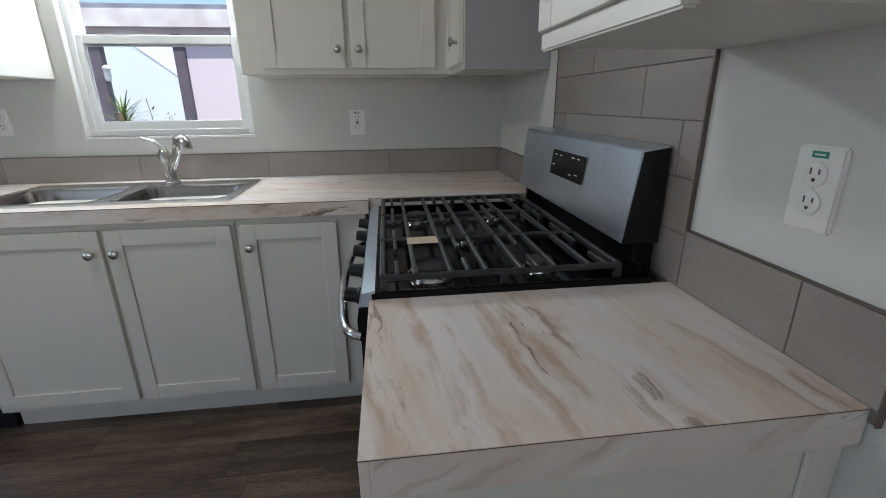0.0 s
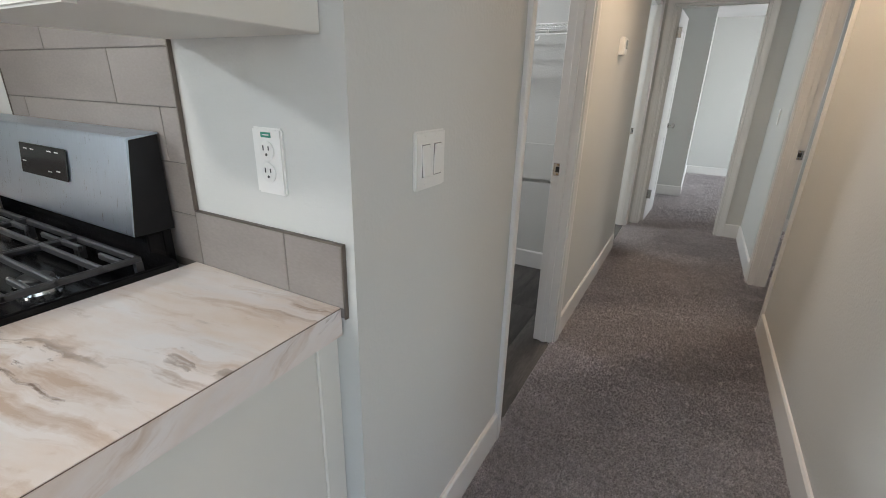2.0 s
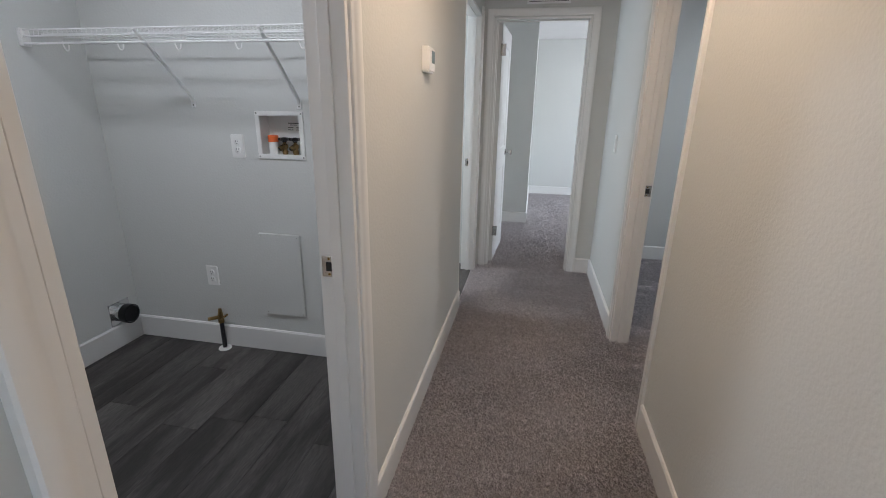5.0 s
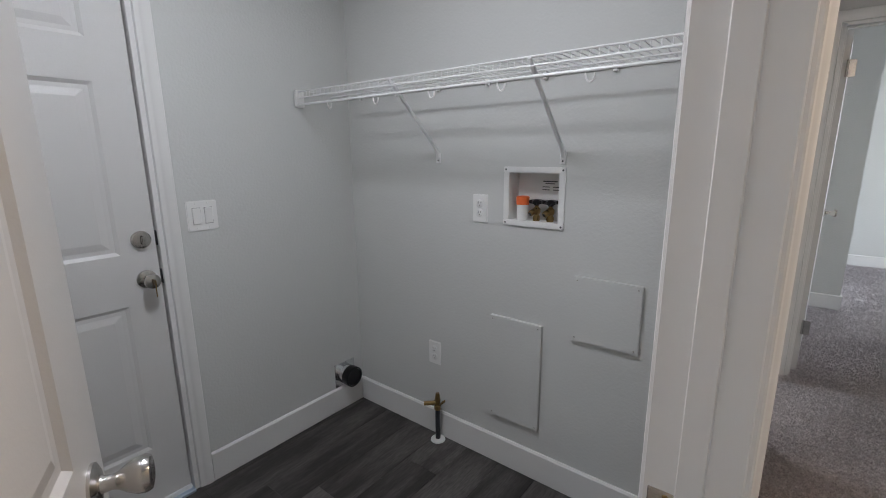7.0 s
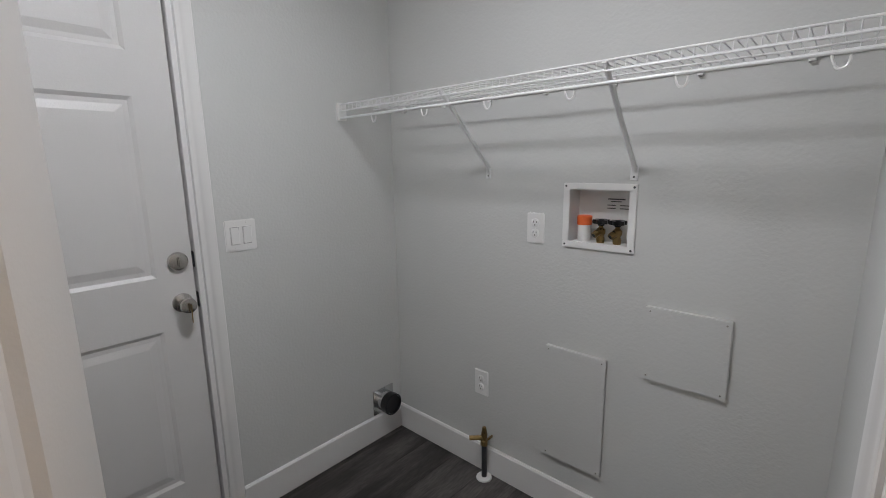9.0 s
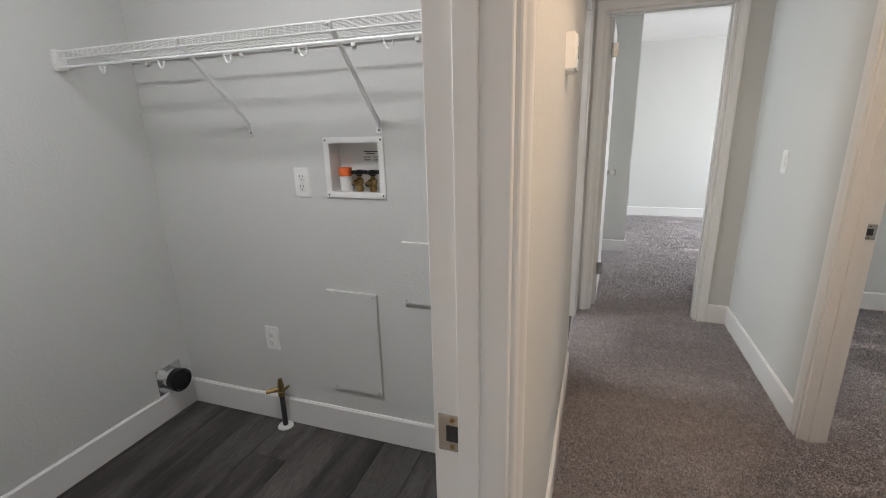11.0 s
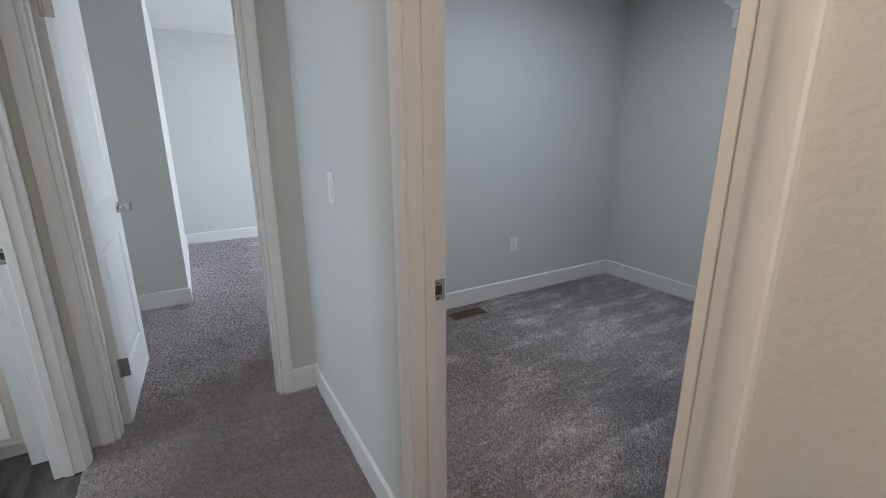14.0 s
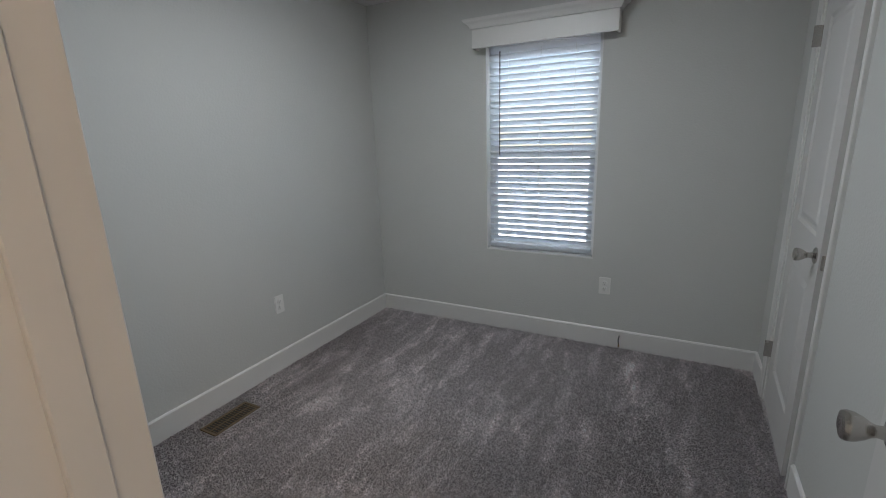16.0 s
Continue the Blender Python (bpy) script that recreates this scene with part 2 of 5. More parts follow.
PRINT = mat("printed_ink", (0.05, 0.05, 0.05), 0.7, second=(0.08, 0.08, 0.08), scale=50)
GREENS = mat("green_sticker", (0.03, 0.22, 0.15), 0.5, second=(0.04, 0.26, 0.18), scale=60)
REDP = mat("red_button", (0.35, 0.03, 0.03), 0.4, second=(0.3, 0.03, 0.03), scale=60)
TILE = mat("stone_look_tile", (0.235, 0.205, 0.190), 0.5, second=(0.30, 0.265, 0.245), scale=3.0, stretch=(1, 1.2, 3.0), fine=0.06, fine_scale=80, rand=0.05, bump=0.05, bump_scale=60)
GROUT = mat("grout", (0.16, 0.145, 0.135), 0.9, second=(0.19, 0.17, 0.16), scale=60, bump=0.3, bump_scale=400)
EDGE = mat("tile_edge_trim", (0.13, 0.105, 0.09), 0.45, 0.6, second=(0.17, 0.14, 0.12), scale=40)
SEAMD = mat("laminate_seam", (0.10, 0.065, 0.045), 0.6, second=(0.16, 0.10, 0.07), scale=40)
LAM = laminate_material("marble_laminate", 82, 0)
LAME = laminate_material("marble_laminate_edge", 0, 32)
LAMX = laminate_material("marble_laminate_along", 8, 4)
CARPET = carpet_material()
GLASS = glass_material()
PLANKG = mat("grey_vinyl_plank", (0.025, 0.0215, 0.020), 0.42, second=(0.086, 0.078, 0.073), scale=2.0, stretch=(1, 6, 6), amount=1.9, fine=0.35, fine_scale=26, rand=0.22, bump=0.08, bump_scale=60, rough_var=0.08)
PLANKB = mat("brown_vinyl_plank", (0.060, 0.040, 0.028), 0.40, second=(0.165, 0.115, 0.082), scale=2.4, stretch=(1, 7, 7), amount=1.4, fine=0.35, fine_scale=26, rand=0.22, bump=0.08, bump_scale=60, rough_var=0.08)
BLIND = mat("blind_slat", (0.80, 0.81, 0.82), 0.4, second=(0.77, 0.78, 0.79), scale=6)
_bn, _bl = BLIND.node_tree.nodes, BLIND.node_tree.links
_tr, _mx = _bn.new("ShaderNodeBsdfTranslucent"), _bn.new("ShaderNodeMixShader")
_tr.inputs["Color"].default_value, _mx.inputs[0].default_value = (0.80, 0.84, 0.88, 1), 0.4
_bl.new(_bn["Principled BSDF"].outputs[0], _mx.inputs[1])
_bl.new(_tr.outputs[0], _mx.inputs[2])
_bl.new(_mx.outputs[0], _bn["Material Output"].inputs[0])
CORD = mat("blind_cord", (0.75, 0.75, 0.74), 0.8, second=(0.70, 0.70, 0.69), scale=90)
WIRE = mat("white_coated_wire", (0.78, 0.78, 0.77), 0.35, second=(0.74, 0.74, 0.73), scale=30)
GAPSHADE = mat("plate_gap_shade", (0.30, 0.29, 0.28), 0.7, second=(0.34, 0.33, 0.32), scale=60)
LCD = mat("display_glass", (0.16, 0.20, 0.20), 0.15, second=(0.14, 0.18, 0.18), scale=20)
STUCCO = mat("pale_stucco", (0.64, 0.71, 0.75), 0.9, second=(0.60, 0.67, 0.71), scale=1.5, bump=0.3, bump_scale=60)
PINKW = mat("pink_stucco", (0.70, 0.63, 0.68), 0.9, second=(0.66, 0.59, 0.64), scale=1.5, bump=0.3, bump_scale=60)
POST = mat("dark_post_paint", (0.10, 0.085, 0.11), 0.6, second=(0.14, 0.12, 0.145), scale=8)
FASCIA = mat("weathered_fascia", (0.78, 0.78, 0.80), 0.8, second=(0.60, 0.55, 0.54), scale=5, amount=1.2)
ROOF = mat("roof_shingle_grey", (0.22, 0.21, 0.21), 0.9, second=(0.30, 0.29, 0.28), scale=12, bump=0.5, bump_scale=40)
GROUND = mat("pale_gravel", (0.36, 0.34, 0.345), 0.95, second=(0.28, 0.265, 0.27), scale=3, fine=0.2, fine_scale=40, bump=0.6, bump_scale=30)
LEAF = mat("leaf_green", (0.10, 0.17, 0.04), 0.5, second=(0.17, 0.24, 0.06), scale=8)
LEAFD = mat("leaf_dark_green", (0.05, 0.10, 0.03), 0.5, second=(0.09, 0.14, 0.04), scale=8)
BARK = mat("bark", (0.16, 0.11, 0.08), 0.9, second=(0.22, 0.16, 0.11), scale=20, bump=0.5, bump_scale=60)
LAMPG = mat("lamp_glass", (1.0, 0.93, 0.82), 0.4, glow=2.5)


# ---- building helpers ----
def box(bm, x0, x1, y0, y1, z0, z1, bevel=0.0, seg=2):
    vs = [bm.verts.new((x, y, z)) for x in (x0, x1) for y in (y0, y1) for z in (z0, z1)]
    fs = [bm.faces.new([vs[i] for i in q]) for q in ((0, 1, 3, 2), (4, 6, 7, 5), (0, 4, 5, 1), (2, 3, 7, 6), (0, 2, 6, 4), (1, 5, 7, 3))]
    if bevel:
        es = {e for f in fs for e in f.edges}
        bmesh.ops.bevel(bm, geom=list(es), offset=bevel, segments=seg, affect="EDGES", clamp_overlap=True)
    return bm


def B(*boxes, bevel=0.0, seg=2):
    bm = bmesh.new()
    for b in boxes:
        box(bm, *b, bevel=bevel, seg=seg)
    return bm


def lathe(bm, profile, n=24, m=None):
    """A turned shape about local z from (radius, height) pairs."""
    m = m or Matrix.Identity(4)
    rings = []
    for r, z in profile:
        if r < 1e-5:
            rings.append([bm.verts.new(m @ Vector((0, 0, z)))])
        else:
            rings.append([bm.verts.new(m @ Vector((r * math.cos(2 * math.pi * i / n), r * math.sin(2 * math.pi * i / n), z))) for i in range(n)])
    for a, b in zip(rings, rings[1:]):
        for i in range(n):
            j = (i + 1) % n
            if len(a) == 1 and len(b) == 1:
                continue
            if len(a) == 1:
                bm.faces.new((a[0], b[i], b[j]))
            elif len(b) == 1:
                bm.faces.new((a[i], a[j], b[0]))
            else:
                bm.faces.new((a[i], a[j], b[j], b[i]))
    for ring, flip in ((rings[0], True), (rings[-1], False)):
        if len(ring) > 2:
            bm.faces.new(ring[::-1] if flip else ring)
    return bm


def tube(bm, pts, r, n=8, flat=1.0):
    """A round bar along points."""
    pts = [Vector(p) for p in pts]
    rings = []
    for i, p in enumerate(pts):
        d = (pts[min(i + 1, len(pts) - 1)] - pts[max(i - 1, 0)]).normalized()
        up = Vector((0, 0, 1)) if abs(d.z) < 0.9 else Vector((1, 0, 0))
        u = d.cross(up).normalized()
        v = u.cross(d).normalized()
        rr = r[i] if isinstance(r, (list, tuple)) else r
        rings.append([bm.verts.new(p + u * rr * math.cos(2 * math.pi * k / n) + v * rr * flat * math.sin(2 * math.pi * k / n)) for k in range(n)])
    for a, b in zip(rings, rings[1:]):
        for i in range(n):
            bm.faces.new((a[i], a[(i + 1) % n], b[(i + 1) % n], b[i]))
    bm.faces.new(rings[0][::-1])
    bm.faces.new(rings[-1])
    return bm


def smooth_path(pts, k=6):
    """A rounded polyline through points."""
    pts = [Vector(p) for p in pts]
    out = []
    for i in range(len(pts) - 1):
        p0, p1, p2, p3 = pts[max(i - 1, 0)], pts[i], pts[i + 1], pts[min(i + 2, len(pts) - 1)]
        for j in range(k):
            t = j / k
            out.append(0.5 * ((2 * p1) + (p2 - p0) * t + (2 * p0 - 5 * p1 + 4 * p2 - p3) * t * t + (3 * p1 - p0 - 3 * p2 + p3) * t ** 3))
    return out + [pts[-1]]


def as_mesh(name, bm, material, smooth=False):
    bmesh.ops.recalc_face_normals(bm, faces=bm.faces)
    me = bpy.data.meshes.new(name)
    bm.to_mesh(me)
    bm.free()
    me.materials.append(material)
    if smooth:
        me.polygons.foreach_set("use_smooth", [True] * len(me.polygons))
        me.set_sharp_from_angle(angle=radians(35))
    return me


def part(name, bm, material, parent, label="", smooth=True):
    ob = new(name, as_mesh(name, bm, material, smooth))
    ob.parent = parent
    if label:
        tagged(ob, label)
    return ob


def thing(name, m, label, category, group="", kind=""):
    ob = new(name)
    ob.matrix_world = m
    ob.empty_display_size = 0.05
    return tagged(ob, label, category, group, kind)


def solid(name, bm, material, label, category, kind="", group="", smooth=True):
    ob = new(name, as_mesh(name, bm, material, smooth))
    return tagged(ob, label, category, group, kind)


def structure(name, bm, material, label, category):
    return solid(name, bm, material, label, category, "structure", smooth=False)


# ---- large structure ----
H = 2.40           # ceiling height
T = 0.101          # inner wall thickness
YN, YS = 0.545, -0.455      # hall faces
XK, YK = 0.82, 2.50         # kitchen corner
LX0, LX1, LY1 = 1.47, 3.40, 2.37     # laundry
BX0, BX1, BY0 = 3.02, 5.71, -3.37    # bedroom
HX = 5.16          # hall end wall
DH = 2.03          # door opening height
KW = (-1.145, -0.393, 1.13, 2.06)    # kitchen window x0 x1 z0 z1
BW = (3.99, 4.75, 0.61, 2.03)        # bedroom window
D_LAU, D_BED, D_BATH = (1.645, 2.41), (3.185, 3.95), (4.22, 5.02)
D_END = (-0.27, 0.455)
XW, XE = -3.6, 9.03


def pierced(u0, u1, v0, v1, holes, d0, d1, place):
    """One closed slab over u and v, of depth d0 to d1, with holes (u0, u1, v0, v1) through it; place(u, v, d) gives the point."""
    us = sorted({u0, u1, *[h[0] for h in holes], *[h[1] for h in holes]})
    vs = sorted({v0, v1, *[max(h[2], v0) for h in holes], *[h[3] for h in holes]})
    bm, made = bmesh.new(), {}

    def at(i, j, d):
        if (i, j, d) not in made:
            made[i, j, d] = bm.verts.new(place(us[i], vs[j], d))
        return made[i, j, d]

    def full(i, j):
        if not (0 <= i < len(us) - 1 and 0 <= j < len(vs) - 1):
            return False
        cu, cv = (us[i] + us[i + 1]) / 2, (vs[j] + vs[j + 1]) / 2
        return not any(h[0] < cu < h[1] and h[2] < cv < h[3] for h in holes)

    for i in range(len(us) - 1):
        for j in range(len(vs) - 1):
            if not full(i, j):
                continue
            ring = [(i, j), (i + 1, j), (i + 1, j + 1), (i, j + 1)]
            bm.faces.new([at(*c, d0) for c in ring])
            bm.faces.new([at(*c, d1) for c in ring[::-1]])
            for k, (di, dj) in enumerate(((0, -1), (1, 0), (0, 1), (-1, 0))):
                if not full(i + di, j + dj):
                    p, q = ring[k], ring[(k + 1) % 4]
                    bm.faces.new((at(*p, d0), at(*p, d1), at(*q, d1), at(*q, d0)))
    return bm


def wall_x(name, x0, x1, y0, y1, holes, label):
    """A wall along x with holes (x0, x1, z0, z1)."""
    return structure(name, pierced(x0, x1, 0, H, holes, y0, y1, lambda u, v, d: (u, d, v)), WALL, label, "wall")


def wall_y(name, y0, y1, x0, x1, holes, label):
    return structure(name, pierced(y0, y1, 0, H, holes, x0, x1, lambda u, v, d: (d, u, v)), WALL, label, "wall")


PAINT = "pale grey-green painted wall with light orange-peel texture"
wall_x("wall_kitchen_north", XW, XK + T, YK, 2.66, [KW], PAINT)
wall_y("wall_kitchen_east", YN + T, YK, XK, XK + T, [], PAINT)
wall_x("wall_hall_north", XK, HX, YN, YN + T, [(*D_LAU, 0, DH), (*D_BATH, 0, DH)], PAINT)
wall_x("wall_hall_south", XK, BX1, YS - T, YS, [(*D_BED, 0, DH)], PAINT)
wall_y("wall_hall_end", YS, 0.75, HX, HX + T, [(*D_END, 0, DH)], PAINT)
wall_x("wall_laundry_north", XK + T, LX1 + T, LY1, 2.66, [(1.561, 2.481, 0, 2.05)], PAINT)
wall_y("wall_laundry_west", YN + T, LY1, LX0 - T, LX0, [], PAINT)
wall_y("wall_laundry_east", YN + T, LY1, LX1, LX1 + T, [(1.21, 1.44, 1.105, 1.315)], PAINT)
wall_x("wall_bath_north", LX1 + T, 5.86, 2.45, 2.66, [(4.2, 5.0, 1.3, 2.1)], PAINT)
wall_y("wall_bath_east", 0.75, 2.45, 5.75, 5.86, [], PAINT)
wall_x("wall_end_room_north", HX + T, 6.88, 0.64, 0.75, [], PAINT)
structure("wall_end_room_closet", B((6.88, XE, 0.125, 0.75, 0, H)), WALL, PAINT, "wall")
wall_y("wall_end_room_east", -3.53, 0.75, XE, XE + 0.15, [], PAINT)
wall_y("wall_bedroom_east", BY0, YS - T, BX1, BX1 + T, [], PAINT)
wall_y("wall_bedroom_west", BY0, YS - T, BX0 - T, BX0, [(-3.055, -2.385, 0, DH)], PAINT)
wall_x("wall_south", XW, XE, -3.53, BY0, [(-2.5, -0.1, 0.7, 2.1), BW, (6.6, 8.2, 0.8, 2.1)], PAINT)
wall_y("wall_living_west", -3.53, 2.66, XW - 0.15, XW, [(-1.8, 0.6, 0.65, 2.15)], PAINT)
wall_y("wall_living_east", BY0, YS - T, XK, XK + T, [], PAINT)
structure("wall_closet_back", B((2.3, 2.41, BY0, YS - T, 0, H)), WALL, PAINT, "wall")
structure("ceiling", B((XW - 0.15, XE + 0.15, -3.53, 2.66, H, H + 0.1)), CEIL, "white textured flat ceiling", "ceiling")
# unseen roof; its south eave reaches out to keep sun off the blinds
structure("roof", B((XW - 0.6, XE + 0.6, -4.25, 3.1, H + 0.12, H + 0.2)), ROOF, "unseen grey shingle roof deck, eave extended to shade the bedroom window", "roof")
structure("floor_carpet", B((XK + 0.02, XE, BY0, 0.556, -0.05, 0.0), (HX, XE, 0.556, 0.75, -0.05, 0.0)), CARPET, "grey-brown cut pile carpet with vacuum marks", "carpet")
structure("floor_living", B((XW, XK + 0.02, -3.37, 0.3, -0.05, -0.002)), CARPET, "grey-brown cut pile carpet", "carpet")
structure("subfloor", B((XW, XK + 0.02, 0.3, 2.6, -0.06, -0.008), (XK + 0.02, 5.8, 0.556, 2.6, -0.06, -0.008)), DARK, "dark joint base under vinyl planks", "floor")
structure("ground", B((-60, 60, -60, 60, -0.6, -0.55)), GROUND, "pale grey gravel ground around the house", "ground")


def baseboard(x0, y0, x1, y1, nx, ny):
    """A run from one end to the other; (nx, ny) points into the room."""
    h, t = 0.13, 0.013
    bm = bmesh.new()
    a, b = Vector((x0, y0, 0)), Vector((x1, y1, 0))
    n = Vector((nx, ny, 0))
    prof = [(0, 0), (t, 0), (t, h - 0.008), (t - 0.006, h), (0, h)]
    r0 = [bm.verts.new(a + n * p + Vector((0, 0, z + 0.001))) for p, z in prof]
    r1 = [bm.verts.new(b + n * p + Vector((0, 0, z + 0.001))) for p, z in prof]
    for i in range(5):
        bm.faces.new((r0[i], r0[(i + 1) % 5], r1[(i + 1) % 5], r1[i]))
    bm.faces.new(r0)
    bm.faces.new(r1[::-1])
    return structure("baseboard", bm, TRIM, "white painted wooden baseboard", "baseboard")


CW, CT = 0.058, 0.016   # casing width and thickness
for run in ((XK, YN, D_LAU[0] - CW, YN, 0, -1), (D_LAU[1] + CW, YN, D_BATH[0] - 0.004, YN, 0, -1),
            (XK, YS, D_BED[0] - CW, YS, 0, 1), (D_BED[1] + CW, YS, HX, YS, 0, 1), (HX, YS + 0.013, HX, D_END[0] - CW, -1, 0),
            (2.481 + 0.060, LY1, LX1, LY1, 0, -1), (LX1, LY1 - 0.013, LX1, YN + T, -1, 0), (LX0, YN + T, LX0, LY1, 1, 0),
            (D_LAU[1] + CW, YN + T, LX1 - 0.013, YN + T, 0, 1),
            (BX1, YS - T, BX1, BY0, -1, 0), (BX1 - 0.013, BY0, BX0, BY0, 0, 1), (BX0, BY0 + 0.013, BX0, -3.055 - CW, 1, 0), (BX0, -2.385 + CW, BX0, YS - T, 1, 0),
            (D_BED[1] + CW, YS - T, BX1 - 0.013, YS - T, 0, -1),
            (6.88, 0.64, 6.88, 0.125 - 0.013, -1, 0), (6.88, 0.125, XE, 0.125, 0, -1), (XE, 0.112, XE, BY0, -1, 0), (BX1 + T, YS - T, BX1 + T, BY0, 1, 0), (HX + T, 0.64, 6.867, 0.64, 0, -1)):
    baseboard(*run)


CASING = [(0.0, 0.0), (0.0, 0.006), (0.002, 0.0085), (0.006, 0.0095), (0.014, 0.0095), (0.019, 0.0105), (0.024, 0.0135), (0.031, 0.0155), (0.044, 0.0165), (0.051, 0.0155), (0.054, 0.012), (0.054, 0.0)]


def swept_casing(u0, u1, top, place, right_only=False):
    """A colonial moulding round an opening, mitred at the head; place(u, d, z) puts width, depth and height into the world."""
    bm = bmesh.new()
    legs = ([(u1 + 0.004, 0.001, 1, 0), (u1 + 0.004, top + 0.054, 1, 0)] if right_only else
            [(u0 - 0.004, 0.001, -1, 0), (u0 - 0.004, top + 0.004, -1, 1), (u1 + 0.004, top + 0.004, 1, 1), (u1 + 0.004, 0.001, 1, 0)])
    rings = [[bm.verts.new(place(u + su * w, d - 0.003 * (d == 0.0), z + sz * w)) for w, d in CASING] for u, z, su, sz in legs]
    for ra_, rb_ in zip(rings, rings[1:]):
        for i in range(len(CASING)):
            j = (i + 1) % len(CASING)
            bm.faces.new((ra_[i], ra_[j], rb_[j], rb_[i]))
    bm.faces.new(rings[0])
    bm.faces.new(rings[-1][::-1])
    return bm


def casing_x(name, u0, u1, top, y, ny, label="white painted moulded door casing", right_only=False):
    return solid(name, swept_casing(u0, u1, top, lambda u, d, z: (u, y + ny * d, z), right_only), TRIM, label, "door casing", "structure")


def casing_y(name, u0, u1, top, x, nx, label="white painted moulded door casing"):
    return solid(name, swept_casing(u0, u1, top, lambda u, d, z: (x + nx * d, u, z)), TRIM, label, "door casing", "structure")


def jamb_x(u0, u1, top, y0, y1, stop):
    e = 0.016
    bm = B((u0 - 0.001, u0 + e, y0 - 0.002, y1 + 0.002, 0.001, top), (u1 - e, u1 + 0.001, y0 - 0.002, y1 + 0.002, 0.001, top), (u0, u1, y0 - 0.002, y1 + 0.002, top - e, top + 0.001),
           (u0 + e, u0 + e + 0.009, stop, stop + 0.03, 0.001, top - e), (u1 - e - 0.009, u1 - e, stop, stop + 0.03, 0.001, top - e), (u0 + e, u1 - e, stop, stop + 0.03, top - e - 0.009, top - e), bevel=0.0015, seg=1)
    return structure("door_jamb", bm, TRIM, "white painted door jamb with stop", "door jamb")


def jamb_y(u0, u1, top, x0, x1, stop):
    e = 0.016
    bm = B((x0 - 0.002, x1 + 0.002, u0 - 0.001, u0 + e, 0.001, top), (x0 - 0.002, x1 + 0.002, u1 - e, u1 + 0.001, 0.001, top), (x0 - 0.002, x1 + 0.002, u0, u1, top - e, top + 0.001),
           (stop, stop + 0.03, u0 + e, u0 + e + 0.009, 0.001, top - e), (stop, stop + 0.03, u1 - e - 0.009, u1 - e, 0.001, top - e), (stop, stop + 0.03, u0 + e, u1 - e, top - e - 0.009, top - e), bevel=0.0015, seg=1)
    return structure("door_jamb", bm, TRIM, "white painted door jamb with stop", "door jamb")


casing_x("trim_laundry_door", *D_LAU, DH, YN, -1)
casing_x("trim_laundry_door_inside", *D_LAU, DH, YN + T, 1)
jamb_x(*D_LAU, DH, YN, YN + T, YN + 0.035)
casing_x("trim_bedroom_door", *D_BED, DH, YS, 1)
casing_x("trim_bedroom_door_inside", *D_BED, DH, YS - T, -1)
jamb_x(*D_BED, DH, YS - T, YS, YS - 0.065)
casing_y("trim_end_door", *D_END, DH, HX, -1)
casing_y("trim_end_door_inside", *D_END, DH, HX + T, 1)
jamb_y(*D_END, DH, HX, HX + T, HX + 0.035)
casing_y("trim_closet_door", -3.055, -2.385, DH, BX0, 1)
jamb_y(-3.055, -2.385, DH, BX0 - T, BX0, BX0 - 0.07)
casing_x("trim_back_door", 1.561, 2.481, 2.05, LY1, -1)
jamb_x(1.561, 2.481, 2.05, LY1, 2.50, LY1 + 0.055)
# bath opening: jamb and casing on the far side, plain wall end on the near side
casing_x("trim_bath_door", *D_BATH, DH, YN, -1, right_only=True)
jamb_x(*D_BATH, DH, YN, YN + T, YN + 0.035)


# ---- doors ----
def knob_set(parent, x, z, y0, side, back=True):
    """A tulip knob with rose; side is the way it points along local y."""
    for s in ((side, -side) if back else (side,)):
        m = Matrix.Translation((x, y0 if s == side else y0 - side * 0.035, z)) @ pose(0, 0, 0, -90 * s, 0, 0)
        k = lathe(bmesh.new(), [(0, -0.002), (0.031, -0.001), (0.031, 0.004), (0.024, 0.008), (0.012, 0.010), (0.010, 0.022), (0.012, 0.029), (0.019, 0.039), (0.0245, 0.051), (0.0255, 0.061), (0.023, 0.067), (0.016, 0.069), (0.0, 0.066)], 28, m)
        part("door_knob", k, NICKEL, parent, "satin nickel tulip door knob with round rose")


